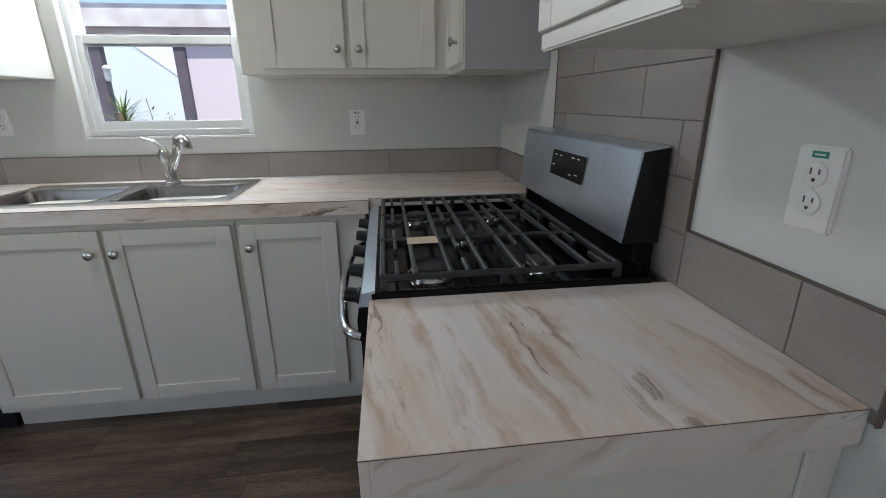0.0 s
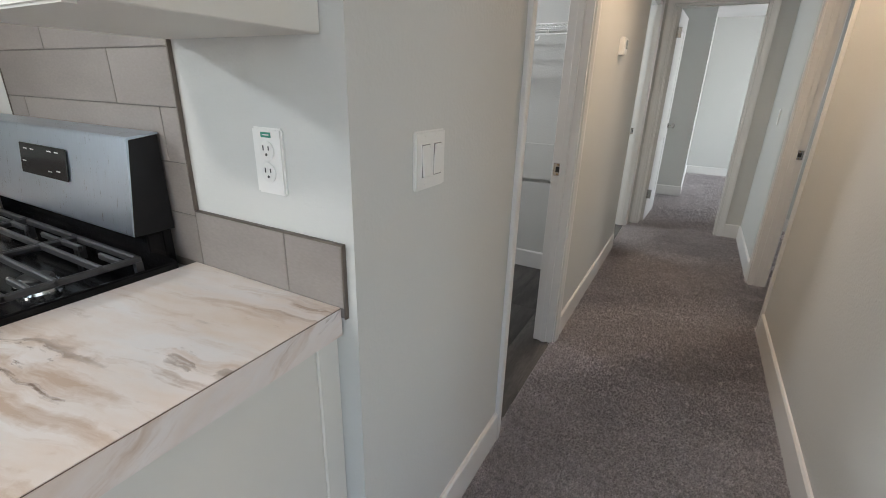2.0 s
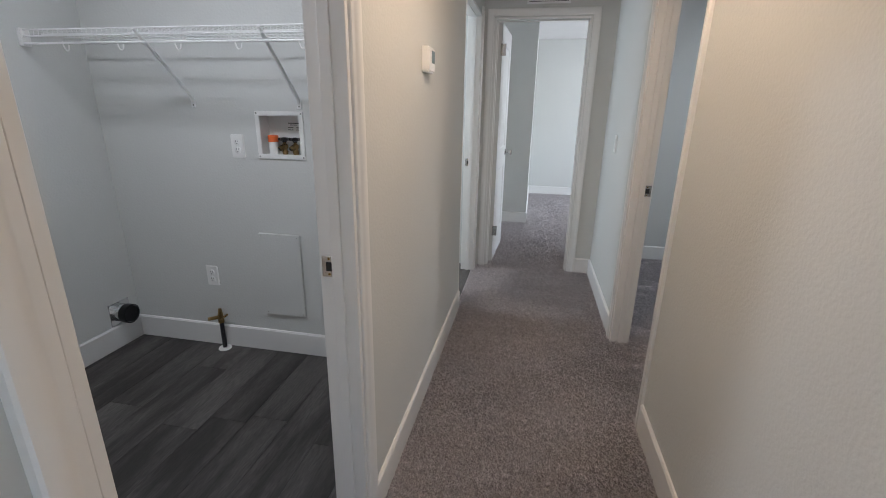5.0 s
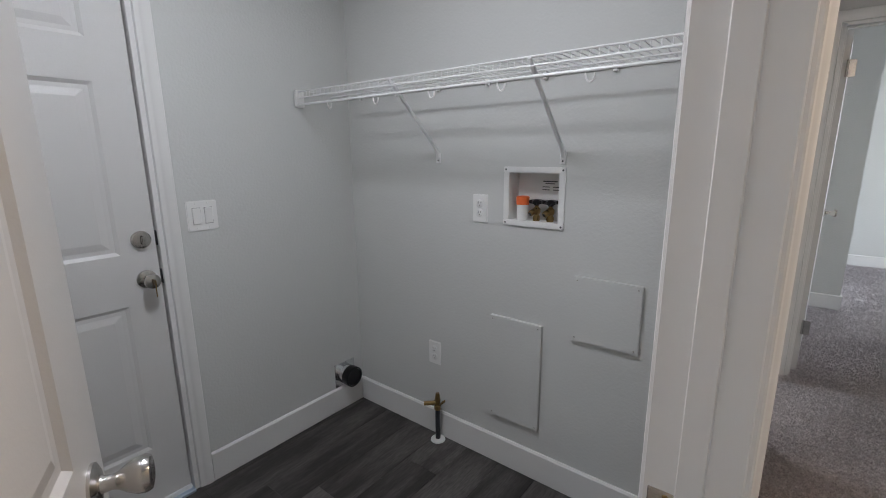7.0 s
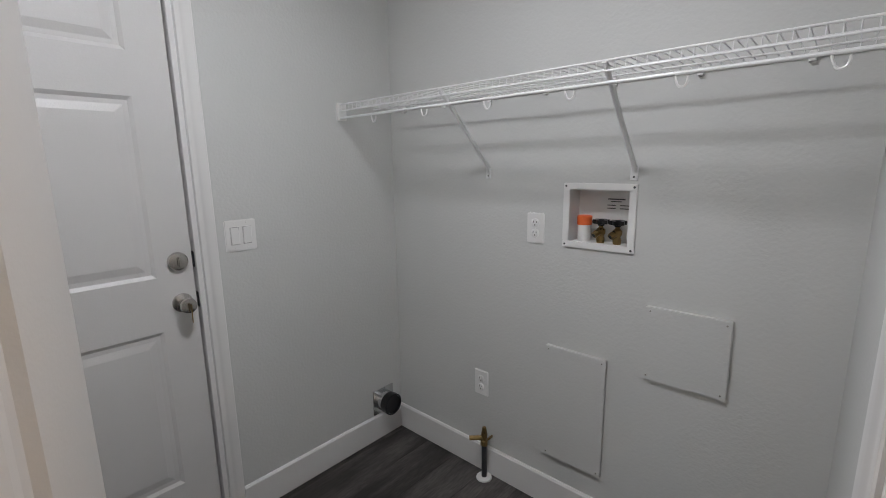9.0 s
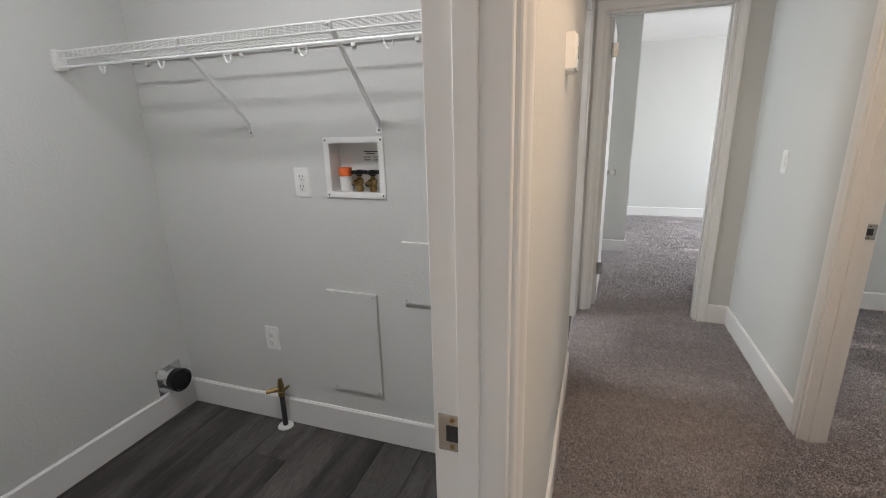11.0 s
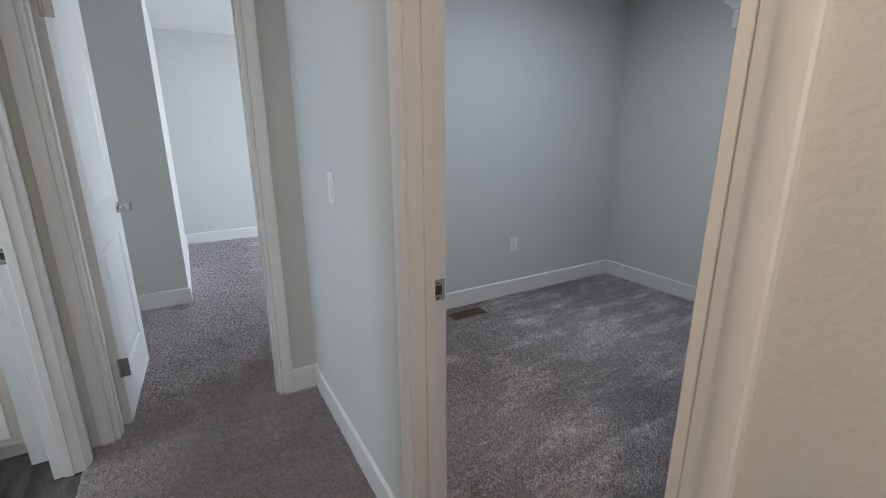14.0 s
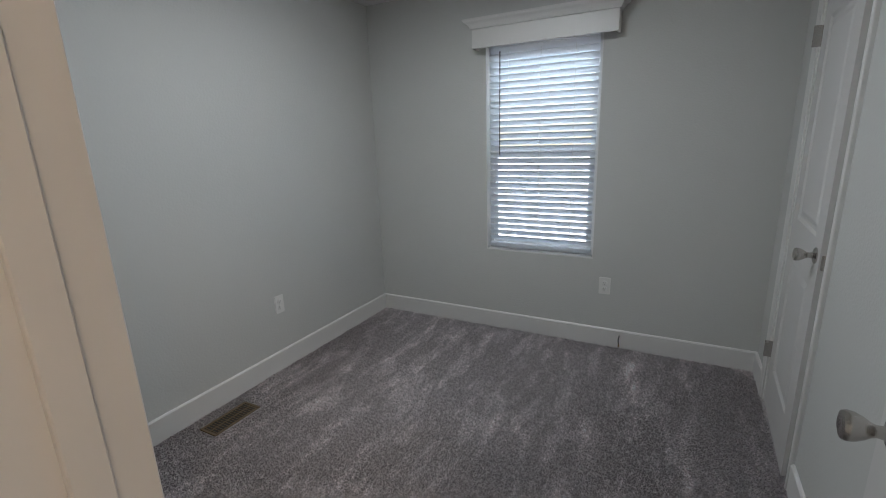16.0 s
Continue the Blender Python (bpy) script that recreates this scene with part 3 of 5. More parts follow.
def panel_slab(w, h, panels, t=0.035):
    """A moulded door leaf: x 0..w, y -t..0, z 0..h, with recessed panels (x0, x1, z0, z1) on both faces."""
    bm = bmesh.new()
    xs = sorted({0, w, *[p[0] for p in panels], *[p[1] for p in panels]})
    zs = sorted({0, h, *[p[2] for p in panels], *[p[3] for p in panels]})
    for i in range(len(xs) - 1):
        for j in range(len(zs) - 1):
            cx, cz = (xs[i] + xs[i + 1]) / 2, (zs[j] + zs[j + 1]) / 2
            if not any(p[0] < cx < p[1] and p[2] < cz < p[3] for p in panels):
                box(bm, xs[i], xs[i + 1], -t, 0, zs[j], zs[j + 1])
    bmesh.ops.remove_doubles(bm, verts=bm.verts, dist=1e-5)
    for x0, x1, z0, z1 in panels:
        for y, s in ((0, -1), (-t, 1)):
            rings = []
            for d, dep in ((0, 0), (0.012, 0.007), (0.026, 0.007), (0.05, 0.0015)):
                yy = y + s * dep
                rings.append([bm.verts.new(v) for v in ((x0 + d, yy, z0 + d), (x1 - d, yy, z0 + d), (x1 - d, yy, z1 - d), (x0 + d, yy, z1 - d))])
            for a, b in zip(rings, rings[1:]):
                for k in range(4):
                    bm.faces.new((a[k], a[(k + 1) % 4], b[(k + 1) % 4], b[k]))
            bm.faces.new(rings[-1])
    bmesh.ops.remove_doubles(bm, verts=bm.verts, dist=1e-5)
    return bm


def hinge(parent, z, y=0.0):
    part("hinge", lathe(bmesh.new(), [(0.0, 0), (0.0065, 0.0), (0.0065, 0.09), (0, 0.09)], 10, Matrix.Translation((-0.004, y + 0.004, z - 0.045))), NICKEL, parent, "satin nickel door hinge")
    part("hinge_leaf", B((-0.0025, -0.0005, y - 0.033, y + 0.002, z - 0.045, z + 0.045), bevel=0.0008, seg=1), NICKEL, parent)


def inner_door(name, m, w, side, label, hinge_y=0.0, flip=1):
    d = thing(name, m, label, "door", kind="structure")
    a = 0.115
    slab = part("door_leaf", panel_slab(w, 2.0, [(a, w - a, 0.22, 0.82), (a, w - a, 1.0, 1.86)]), DOORP, d, smooth=False)
    knob_set(d, w - 0.062, 0.938, 0.0 if side > 0 else -0.035, side)
    part("latch_plate", B((w - 0.0005, w + 0.0015, -0.029, -0.006, 0.897, 0.953)), NICKEL, d)
    for z in (0.29, 1.80):
        hinge(d, z, hinge_y)
    return d


# the leaf runs along its local x from the hinge
inner_door("door_laundry", pose(D_LAU[0] + 0.018, YN + T + 0.012, 0.012, 0, 0, 65.7), 0.70, -1, "white two-panel laundry door standing open", -0.035)
inner_door("door_bedroom", pose(D_BED[0] + 0.02, YS - T - 0.012, 0.012, 0, 0, -91.9), 0.733, 1, "white two-panel bedroom door standing open")
inner_door("door_closet", pose(BX0 - 0.037, -3.037, 0.012, 0, 0, 88.0), 0.632, -1, "white two-panel closet door nearly shut", -0.035)
inner_door("door_end", pose(HX + T + 0.004, D_END[1] - 0.02, 0.012, 0, 0, -2.8), 0.69, -1, "white two-panel bedroom door standing open", -0.035)


def strike(place, nx, ny, label="satin nickel strike plate on the jamb"):
    """A strike plate on a jamb face; n points away from the jamb."""
    ob = thing("strike_plate", Matrix.Translation(place) @ pose(0, 0, 0, 0, 0, math.degrees(math.atan2(ny, nx))), label, "strike plate")
    part("plate", B((0, 0.0022, -0.021, 0.021, -0.030, 0.030), bevel=0.0015, seg=1), NICKEL, ob)
    part("latch_hole", B((0.0018, 0.0026, -0.009, 0.011, -0.013, 0.013)), DARK, ob, "dark latch hole")
    for z in (-0.022, 0.022):
        part("screw", lathe(bmesh.new(), [(0, 0.0020), (0.004, 0.0022), (0.003, 0.0036), (0, 0.0034)], 10, pose(0, 0, z, 0, 90, 0)), BRASS, ob)
    return ob


strike((D_LAU[1] - 0.016, YN + T - 0.026, 0.935), -1, 0)
strike((D_BED[1] - 0.016, YS - T + 0.024, 0.935), -1, 0)
strike((D_BATH[1] - 0.016, YN + T - 0.032, 0.935), -1, 0)
strike((BX0 - 0.03, -2.385 - 0.016, 0.935), 0, -1)


# ---- kitchen ----
CZ = 0.912      # short counter height
CS = 0.932      # sink counter height
PY0, PY1 = 0.578, 0.993     # short counter beside the range
SY = 1.855      # front of the sink counter
FY = SY + 0.028     # cabinet frame face below it


def shaker(w, h, t=0.019, rail=0.058, depth=0.008):
    """A flat-panel door: x 0..w, front at y = -t, z 0..h."""
    bm = B((0, rail, -t, 0, 0, h), (w - rail, w, -t, 0, 0, h), (rail, w - rail, -t, 0, 0, rail), (rail, w - rail, -t, 0, h - rail, h), bevel=0.002, seg=1)
    box(bm, rail - 0.002, w - rail + 0.002, -t + depth, -0.002, rail - 0.002, h - rail + 0.002)
    return bm


def cabinet_door(parent, m, w, h, knob_x, knob_z):
    t, r = 0.019, 0.058
    d = part("cabinet_door", B((r - 0.002, w - r + 0.002, -t + 0.008, -0.002, r - 0.002, h - r + 0.002)), CAB, parent, smooth=False)
    d.matrix_local = m
    for x in (0, w - r):
        part("stile", B((x, x + r, -t, 0, 0, h), bevel=0.002, seg=1), CAB, d, smooth=False)
    for z in (0, h - r):
        part("rail", B((r, w - r, -t + 0.0003, 0, z, z + r), bevel=0.001, seg=1), CAB, d, smooth=False)
    k = lathe(bmesh.new(), [(0.0, -0.001), (0.008, 0.0), (0.006, 0.006), (0.0055, 0.013), (0.012, 0.018), (0.0165, 0.023), (0.0155, 0.028), (0.009, 0.031), (0, 0.0315)], 20, Matrix.Translation((knob_x, -0.019, knob_z)) @ pose(0, 0, 0, 90, 0, 0))
    part("cabinet_knob", k, NICKEL, d, "satin nickel cabinet knob")
    return d


def base_cabinet(x0, x1, doors, label):
    """A base unit under the sink counter, its face towards -y. doors: (x0, x1, knob at +1 right or -1 left)."""
    c = thing("base_cabinet", Matrix.Translation((x0, FY, 0)), label, "cabinet")
    w = x1 - x0
    part("body", B((0.001, w - 0.001, 0.0, 0.56, 0.11, 0.888)), CAB, c, smooth=False)
    part("toe_kick", B((0.001, w - 0.001, 0.07, 0.54, 0.0, 0.11)), CAB, c, smooth=False)
    for a, b, side in doors:
        dw = b - a
        cabinet_door(c, Matrix.Translation((a - x0, -0.001, 0.135)), dw, 0.715, dw - 0.034 if side > 0 else 0.034, 0.715 - 0.085)
    return c


base_cabinet(-1.345, -0.345, [(-1.325, -0.815, 1), (-0.798, -0.358, -1)], "white shaker sink base cabinet with two doors")
base_cabinet(-0.345, 0.14, [(-0.328, 0.028, -1)], "white shaker base cabinet with one narrow door")
dw = thing("dishwasher", Matrix.Translation((-1.955, FY, 0)), "stainless dishwasher under the sink counter", "dishwasher")
part("body", B((0.005, 0.60, 0.03, 0.56, 0.10, 0.865)), BLACKP, dw)
part("front_panel", B((0.005, 0.60, -0.02, 0.03, 0.12, 0.862), bevel=0.006), STEEL, dw)
part("toe_panel", B((0.01, 0.595, 0.06, 0.08, 0.0, 0.10)), BLACKP, dw)

# counters: top with built-up front edge
sink_hole = (-1.295, -0.375, 1.93, 2.37)
counter = thing("sink_countertop", Matrix.Identity(4), "cream marble-look laminate countertop with brown veins", "countertop")
part("top", pierced(XW, XK - 0.002, SY + 0.03, YK - 0.002, [sink_hole], CS - 0.035, CS, lambda u, v, d: (u, v, d)), LAMX, counter, smooth=False)
part("top_lip", B((XW, 0.155, SY, SY + 0.03, CS - 0.0012, CS)), LAMX, counter, smooth=False)
part("front_edge", B((XW, 0.155, SY, SY + 0.03, CS - 0.055, CS - 0.0036), bevel=0.0012, seg=1), LAMX, counter, smooth=False)
pen = thing("range_side_countertop", Matrix.Identity(4), "short cream marble-look laminate countertop with brown veins", "countertop")
part("top", B((0.183, XK - 0.007, PY0, PY1, CZ - 0.0012, CZ), (0.195, XK - 0.007, PY0 + 0.012, PY1, CZ - 0.04, CZ - 0.0014)), LAM, pen, smooth=False)
part("front_edge", B((0.183, 0.195, PY0 + 0.0005, PY1, CZ - 0.058, CZ - 0.0032), bevel=0.001, seg=1), LAME, pen, smooth=False)
part("end_edge", B((0.195, XK - 0.004, PY0, PY0 + 0.012, CZ - 0.058, CZ - 0.0032), bevel=0.001, seg=1), LAME, pen, smooth=False)
part("edge_seam", B((0.1834, 0.194, PY0 + 0.0005, PY1, CZ - 0.0032, CZ - 0.0012), (0.194, XK - 0.007, PY0 + 0.0005, PY0 + 0.0115, CZ - 0.0032, CZ - 0.0012)), SEAMD, pen, "dark laminate seam", smooth=False)
part("edge_seam", B((XW, 0.155, SY + 0.0005, SY + 0.0295, CS - 0.0036, CS - 0.0012)), SEAMD, counter, "dark laminate seam", smooth=False)
pc = thing("range_side_cabinet", Matrix.Identity(4), "white base cabinet with plain end panel beside the range", "cabinet")
part("body", B((0.215, XK - 0.001, PY0 + 0.03, PY1 - 0.004, 0.0, CZ - 0.041)), CAB, pc, smooth=False)
part("end_panel", B((0.212, XK - 0.001, PY0 + 0.018, PY0 + 0.029, 0.0, CZ - 0.060)), CAB, pc, smooth=False)
part("front_stile", B((0.212, 0.25, PY0 + 0.012, PY0 + 0.0175, 0.0, CZ - 0.060), bevel=0.001, seg=1), CAB, pc, smooth=False)
part("wall_stile", B((XK - 0.06, XK - 0.022, PY0 + 0.010, PY0 + 0.0175, 0.0, CZ - 0.060), bevel=0.002, seg=1), CAB, pc, smooth=False)

# sink with two bowls
def basin(bm, x0, x1, y0, y1, z, depth, r=0.075, n=8):
    """Bowl walls and floor hung from a rounded rectangle."""
    def ring(inset, zz):
        out, rr = [], max(r - inset * 0.3, 0.02)
        for cx, cy, a0 in ((x1 - inset - rr, y1 - inset - rr, 0), (x0 + inset + rr, y1 - inset - rr, 90), (x0 + inset + rr, y0 + inset + rr, 180), (x1 - inset - rr, y0 + inset + rr, 270)):
            for k in range(n + 1):
                a = radians(a0 + 90 * k / n)
                out.append(bm.verts.new((cx + rr * math.cos(a), cy + rr * math.sin(a), zz)))
        return out
    rings = [ring(-0.006, z + 0.004), ring(0.0, z), ring(0.006, z - 0.02), ring(0.02, z - depth + 0.03), ring(0.045, z - depth)]
    for a, b in zip(rings, rings[1:]):
        for i in range(len(a)):
            bm.faces.new((a[i], a[(i + 1) % len(a)], b[(i + 1) % len(a)], b[i]))
    bm.faces.new(rings[-1])
    return rings[0]


sx0, sx1, sy0, sy1, sz = -1.31, -0.36, 1.915, 2.385, CS + 0.004
sink = thing("kitchen_sink", Matrix.Identity(4), "double-bowl stainless steel drop-in sink", "sink")
bowls = [(-1.28, -0.86, 1.945, 2.29), (-0.81, -0.39, 1.945, 2.29)]
for b in bowls:
    bm = bmesh.new()
    basin(bm, *b, sz, 0.17)
    part("bowl", bm, SINKD, sink, "brushed stainless bowl with shade put into its colour")
    part("drain", lathe(bmesh.new(), [(0, 0), (0.04, 0), (0.043, 0.003), (0.03, 0.004), (0.028, 0.001), (0, 0.001)], 24, Matrix.Translation(((b[0] + b[1]) / 2, (b[2] + b[3]) / 2, sz - 0.169))), CHROME, sink)
part("rim", B((sx0, sx1, sy0, 1.952, CS + 0.0005, sz + 0.004), (sx0, sx1, 2.283, sy1, CS + 0.0005, sz + 0.004), (sx0, -1.273, 1.945, 2.29, CS + 0.0005, sz + 0.004), (-0.397, sx1, 1.945, 2.29, CS + 0.0005, sz + 0.004), (-0.867, -0.803, 1.945, 2.29, CS + 0.0005, sz + 0.003), bevel=0.002), SINKM, sink, smooth=False)
faucet = thing("kitchen_faucet", Matrix.Translation((-0.735, 2.335, sz + 0.004)), "brushed nickel pull-out kitchen faucet with lever", "faucet")
part("base", lathe(bmesh.new(), [(0.0, 0), (0.034, 0), (0.034, 0.006), (0.024, 0.012), (0.023, 0.05), (0.026, 0.09), (0.025, 0.135), (0.012, 0.155), (0, 0.158)], 24, pose(0, 0, 0, 0, -6, 0)), NICKEL, faucet)
part("spout", tube(bmesh.new(), smooth_path([(0.0, 0.0, 0.055), (0.03, -0.03, 0.085), (0.075, -0.085, 0.14), (0.105, -0.125, 0.178)]), 0.0175, 14), NICKEL, faucet)
part("spray_head", tube(bmesh.new(), smooth_path([(0.10, -0.12, 0.172), (0.125, -0.15, 0.196), (0.15, -0.175, 0.19), (0.158, -0.182, 0.165)]), [0.02] * 6 + [0.028] * 6 + [0.026] * 7, 16), NICKEL, faucet)
part("lever", tube(bmesh.new(), smooth_path([(-0.01, 0, 0.15), (-0.035, -0.01, 0.185), (-0.075, -0.015, 0.20), (-0.11, -0.018, 0.207)]), [0.02, 0.019, 0.018, 0.017, 0.016, 0.015, 0.014, 0.013, 0.012, 0.012, 0.012, 0.011, 0.011, 0.010, 0.009, 0.008, 0.007, 0.006, 0.005], 12, 0.6), NICKEL, faucet)


# ---- gas range ----
RX0, RX1, RY0, RY1, RZ = 0.165, 0.795, 0.998, 1.766, 0.918
GY0, GY1 = 1.038, 1.815     # backguard
rg = thing("gas_range", Matrix.Identity(4), "black and stainless freestanding gas range with iron grates", "range")
part("body", B((RX0 + 0.03, RX1, RY0, RY1, 0.02, RZ - 0.02), bevel=0.004), BLACKP, rg, "black painted range side")
part("cooktop", B((RX0 + 0.03, RX1 - 0.02, RY0 + 0.004, RY1 - 0.004, RZ - 0.028, RZ - 0.016), bevel=0.003), ENAMEL, rg, "glossy black enamel cooktop")
for rim in ((RX0 + 0.02, RX1 - 0.02, RY0 - 0.003, RY0 + 0.008, RZ - 0.03, RZ + 0.008), (RX0 + 0.02, RX1 - 0.02, RY1 - 0.008, RY1 + 0.003, RZ - 0.03, RZ + 0.008), (RX0 + 0.02, RX0 + 0.036, RY0 + 0.008, RY1 - 0.008, RZ - 0.03, RZ + 0.009), (0.72, 0.775, RY0 + 0.008, RY1 - 0.008, RZ - 0.03, RZ + 0.012)):
    part("cooktop_rim", B(rim, bevel=0.003), ENAMEL, rg)
def extruded(prof, y0, y1):
    bm = bmesh.new()
    a_ = [bm.verts.new((x, y0, z)) for x, z in prof]
    b_ = [bm.verts.new((x, y1, z)) for x, z in prof]
    n = len(prof)
    for i in range(n):
        bm.faces.new((a_[i], a_[(i + 1) % n], b_[(i + 1) % n], b_[i]))
    bm.faces.new(a_)
    bm.faces.new(b_[::-1])
    return bm


part("control_front", extruded([(RX0 + 0.03, RZ + 0.012), (RX0 + 0.004, RZ + 0.006), (RX0 - 0.004, RZ - 0.022), (RX0 + 0.03, RZ - 0.022)], RY0 - 0.002, RY1 + 0.002), STEEL, rg, "stainless front edge of the cooktop", smooth=False)
part("control_panel", extruded([(RX0 + 0.03, RZ - 0.0225), (RX0 - 0.0035, RZ - 0.0225), (RX0 - 0.008, RZ - 0.05), (RX0 - 0.008, RZ - 0.078), (RX0 + 0.03, RZ - 0.078)], RY0 - 0.001, RY1 + 0.001), ENAMEL, rg, "black control panel", smooth=False)
for i in range(5):
    y = RY0 + 0.085 + i * (RY1 - RY0 - 0.17) / 4
    part("burner_knob", lathe(bmesh.new(), [(0, -0.004), (0.0175, -0.003), (0.019, 0.004), (0.0165, 0.008), (0.0155, 0.030), (0.014, 0.034), (0, 0.034)], 22, Matrix.Translation((RX0 - 0.005, y, RZ - 0.035)) @ pose(0, 0, 0, 0, -80, 0)), BLACKP, rg, "black burner knob")
part("oven_door", B((RX0 - 0.004, RX0 + 0.03, RY0 + 0.004, RY1 - 0.004, 0.18, RZ - 0.085), bevel=0.005), ENAMEL, rg, "black glass oven door")
part("drawer", B((RX0, RX0 + 0.03, RY0 + 0.004, RY1 - 0.004, 0.05, 0.172), bevel=0.005), ENAMEL, rg)
hy0, hy1 = RY0 + 0.05, RY1 - 0.05
part("oven_handle", tube(bmesh.new(), smooth_path([(RX0 - 0.004, hy0, RZ - 0.115), (RX0 - 0.04, hy0 + 0.03, RZ - 0.110), (RX0 - 0.058, hy0 + 0.16, RZ - 0.105), (RX0 - 0.064, (hy0 + hy1) / 2, RZ - 0.103), (RX0 - 0.058, hy1 - 0.16, RZ - 0.105), (RX0 - 0.04, hy1 - 0.03, RZ - 0.110), (RX0 - 0.004, hy1, RZ - 0.115)]), 0.011, 12), CHROME, rg, "polished steel oven handle")
# back guard
bg = bmesh.new()
prof = [(0.725, 0.985), (0.748, 1.178), (0.806, 1.186), (0.806, 0.985)]
ra = [bg.verts.new((x, GY0 + 0.004, z)) for x, z in prof]
rb = [bg.verts.new((x, GY1 - 0.02, z)) for x, z in prof]
for i in range(4):
    bg.faces.new((ra[i], ra[(i + 1) % 4], rb[(i + 1) % 4], rb[i]))
bg.faces.new(ra)
bg.faces.new(rb[::-1])
part("backguard_body", bg, BLACKP, rg, "black backguard", smooth=False)
fc = bmesh.new()
prof = [(0.722, 0.986), (0.720, 0.989), (0.743, 1.180), (0.746, 1.184), (0.8065, 1.190), (0.8065, 1.1868), (0.748, 1.179)]
ra = [fc.verts.new((x, GY0 + 0.002, z)) for x, z in prof]
rb = [fc.verts.new((x, GY1 - 0.018, z)) for x, z in prof]
for i in range(7):
    fc.faces.new((ra[i], ra[(i + 1) % 7], rb[(i + 1) % 7], rb[i]))
fc.faces.new(ra)
fc.faces.new(rb[::-1])
part("backguard_face", fc, STEEL, rg, "brushed stainless backguard", smooth=False)
part("backguard_base", B((0.778, 0.80, GY0 + 0.006, GY1 - 0.022, RZ - 0.02, 0.986), (0.745, 0.779, GY0 + 0.003, GY0 + 0.028, RZ - 0.02, 0.984), (0.745, 0.779, GY1 - 0.045, GY1 - 0.020, RZ - 0.02, 0.984), bevel=0.003), ENAMEL, rg, "black vented base of the backguard")
tilt = pose(0.734, 0.03, 1.105, 0, 6.9, 0)
dp = part("display", B((-0.0042, -0.001, 1.25, 1.475, -0.036, 0.036), bevel=0.001, seg=1), ENAMEL, rg, "black glass control display")
dp.matrix_local = tilt
for k in range(4):
    for j, (y, z) in enumerate(((1.28, 0.024), (1.315, 0.024), (1.28, -0.018), (1.32, -0.022), (1.40, 0.022), (1.435, 0.022), (1.445, -0.008))):
        if k == 0:
            part("mark", B((-0.0047, -0.004, y, y + 0.018, z, z + 0.0025)), PLATE, dp)
# grates: three sections of bars over a sunken top
gz = RZ + 0.038
gx0, gx1 = RX0 + 0.04, 0.712
sec = (RY1 - RY0 - 0.02) / 3
for s in range(3):
    y0 = RY0 + 0.01 + s * sec
    y1 = y0 + sec - 0.004
    bm = B((gx0, gx1, y0, y0 + 0.008, gz - 0.014, gz), (gx0, gx1, y1 - 0.008, y1, gz - 0.014, gz), (gx0, gx0 + 0.012, y0 + 0.008, y1 - 0.008, gz - 0.016, gz), (gx1 - 0.012, gx1, y0 + 0.008, y1 - 0.008, gz - 0.016, gz), bevel=0.003, seg=1)
    for k in range(1, 14):
        xx = gx0 + k * (gx1 - gx0) / 14
        if k % 2 == 0:
            box(bm, xx - 0.0048, xx + 0.0048, y0, y1, gz - 0.014, gz + 0.002, 0.0025, 1)
        elif k % 4 == 1:
            box(bm, xx - 0.0045, xx + 0.0045, y0 + 0.004, y0 + 0.085, gz - 0.013, gz + 0.001, 0.0025, 1)
            box(bm, xx - 0.0045, xx + 0.0045, y1 - 0.085, y1 - 0.004, gz - 0.013, gz + 0.001, 0.0025, 1)
    for xx in (gx0 + 0.007, (gx0 + gx1) / 2, gx1 - 0.007):
        for yy in (y0 + 0.006, y1 - 0.006):
            box(bm, xx - 0.007, xx + 0.007, yy - 0.006, yy + 0.006, RZ - 0.015, gz - 0.012)
    part("grate", bm, IRON, rg, "cast iron burner grate", smooth=False)
for x, y, r in ((0.32, RY0 + 0.14, 0.050), (0.58, RY0 + 0.14, 0.036), (0.45, (RY0 + RY1) / 2, 0.030), (0.32, RY1 - 0.14, 0.042), (0.58, RY1 - 0.14, 0.036)):
    b = part("burner", lathe(bmesh.new(), [(0, 0), (r * 1.15, 0), (r * 1.1, 0.006), (r, 0.008), (r * 0.98, 0.016), (r * 0.8, 0.019), (0, 0.019)], 28, Matrix.Translation((x, y, RZ - 0.0165))), CHROME, rg, "aluminium burner head")
    part("burner_cap", lathe(bmesh.new(), [(0, 0.019), (r * 0.78, 0.019), (r * 0.82, 0.025), (r * 0.7, 0.029), (0, 0.0295)], 28, Matrix.Translation((x, y, RZ - 0.0165))), IRON, b, "black burner cap")
solid("paper_tag", B((0.27, 0.345, 1.195, 1.248, gz + 0.0025, gz + 0.0035), bevel=0.0003, seg=1), PAPER, "small tan paper tag lying on the grate", "paper tag")


# ---- upper cabinets ----
def upper_cabinet(m, w, z0, z1, depth, doors, label):
    """Local x along the wall, face towards local -y at y = 0, back at y = depth. doors: (x0, x1, knob side)."""
    c = thing("upper_cabinet", m, label, "cabinet")
    part("body", B((0, w, 0.0, depth - 0.002, z0, z1), bevel=0.0015, seg=1), CAB, c, smooth=False)
    for a, b, side in doors:
        cabinet_door(c, Matrix.Translation((a, -0.001, z0 + 0.022)), b - a, z1 - z0 - 0.044, (b - a - 0.03) if side > 0 else 0.03, 0.07)
    return c


UY = 2.185
upper_cabinet(Matrix.Translation((-0.325, UY, 0)), 0.855, 1.39, 2.25, YK - UY, [(0.085, 0.413, 1), (0.437, 0.777, -1)], "white shaker wall cabinet with two doors")
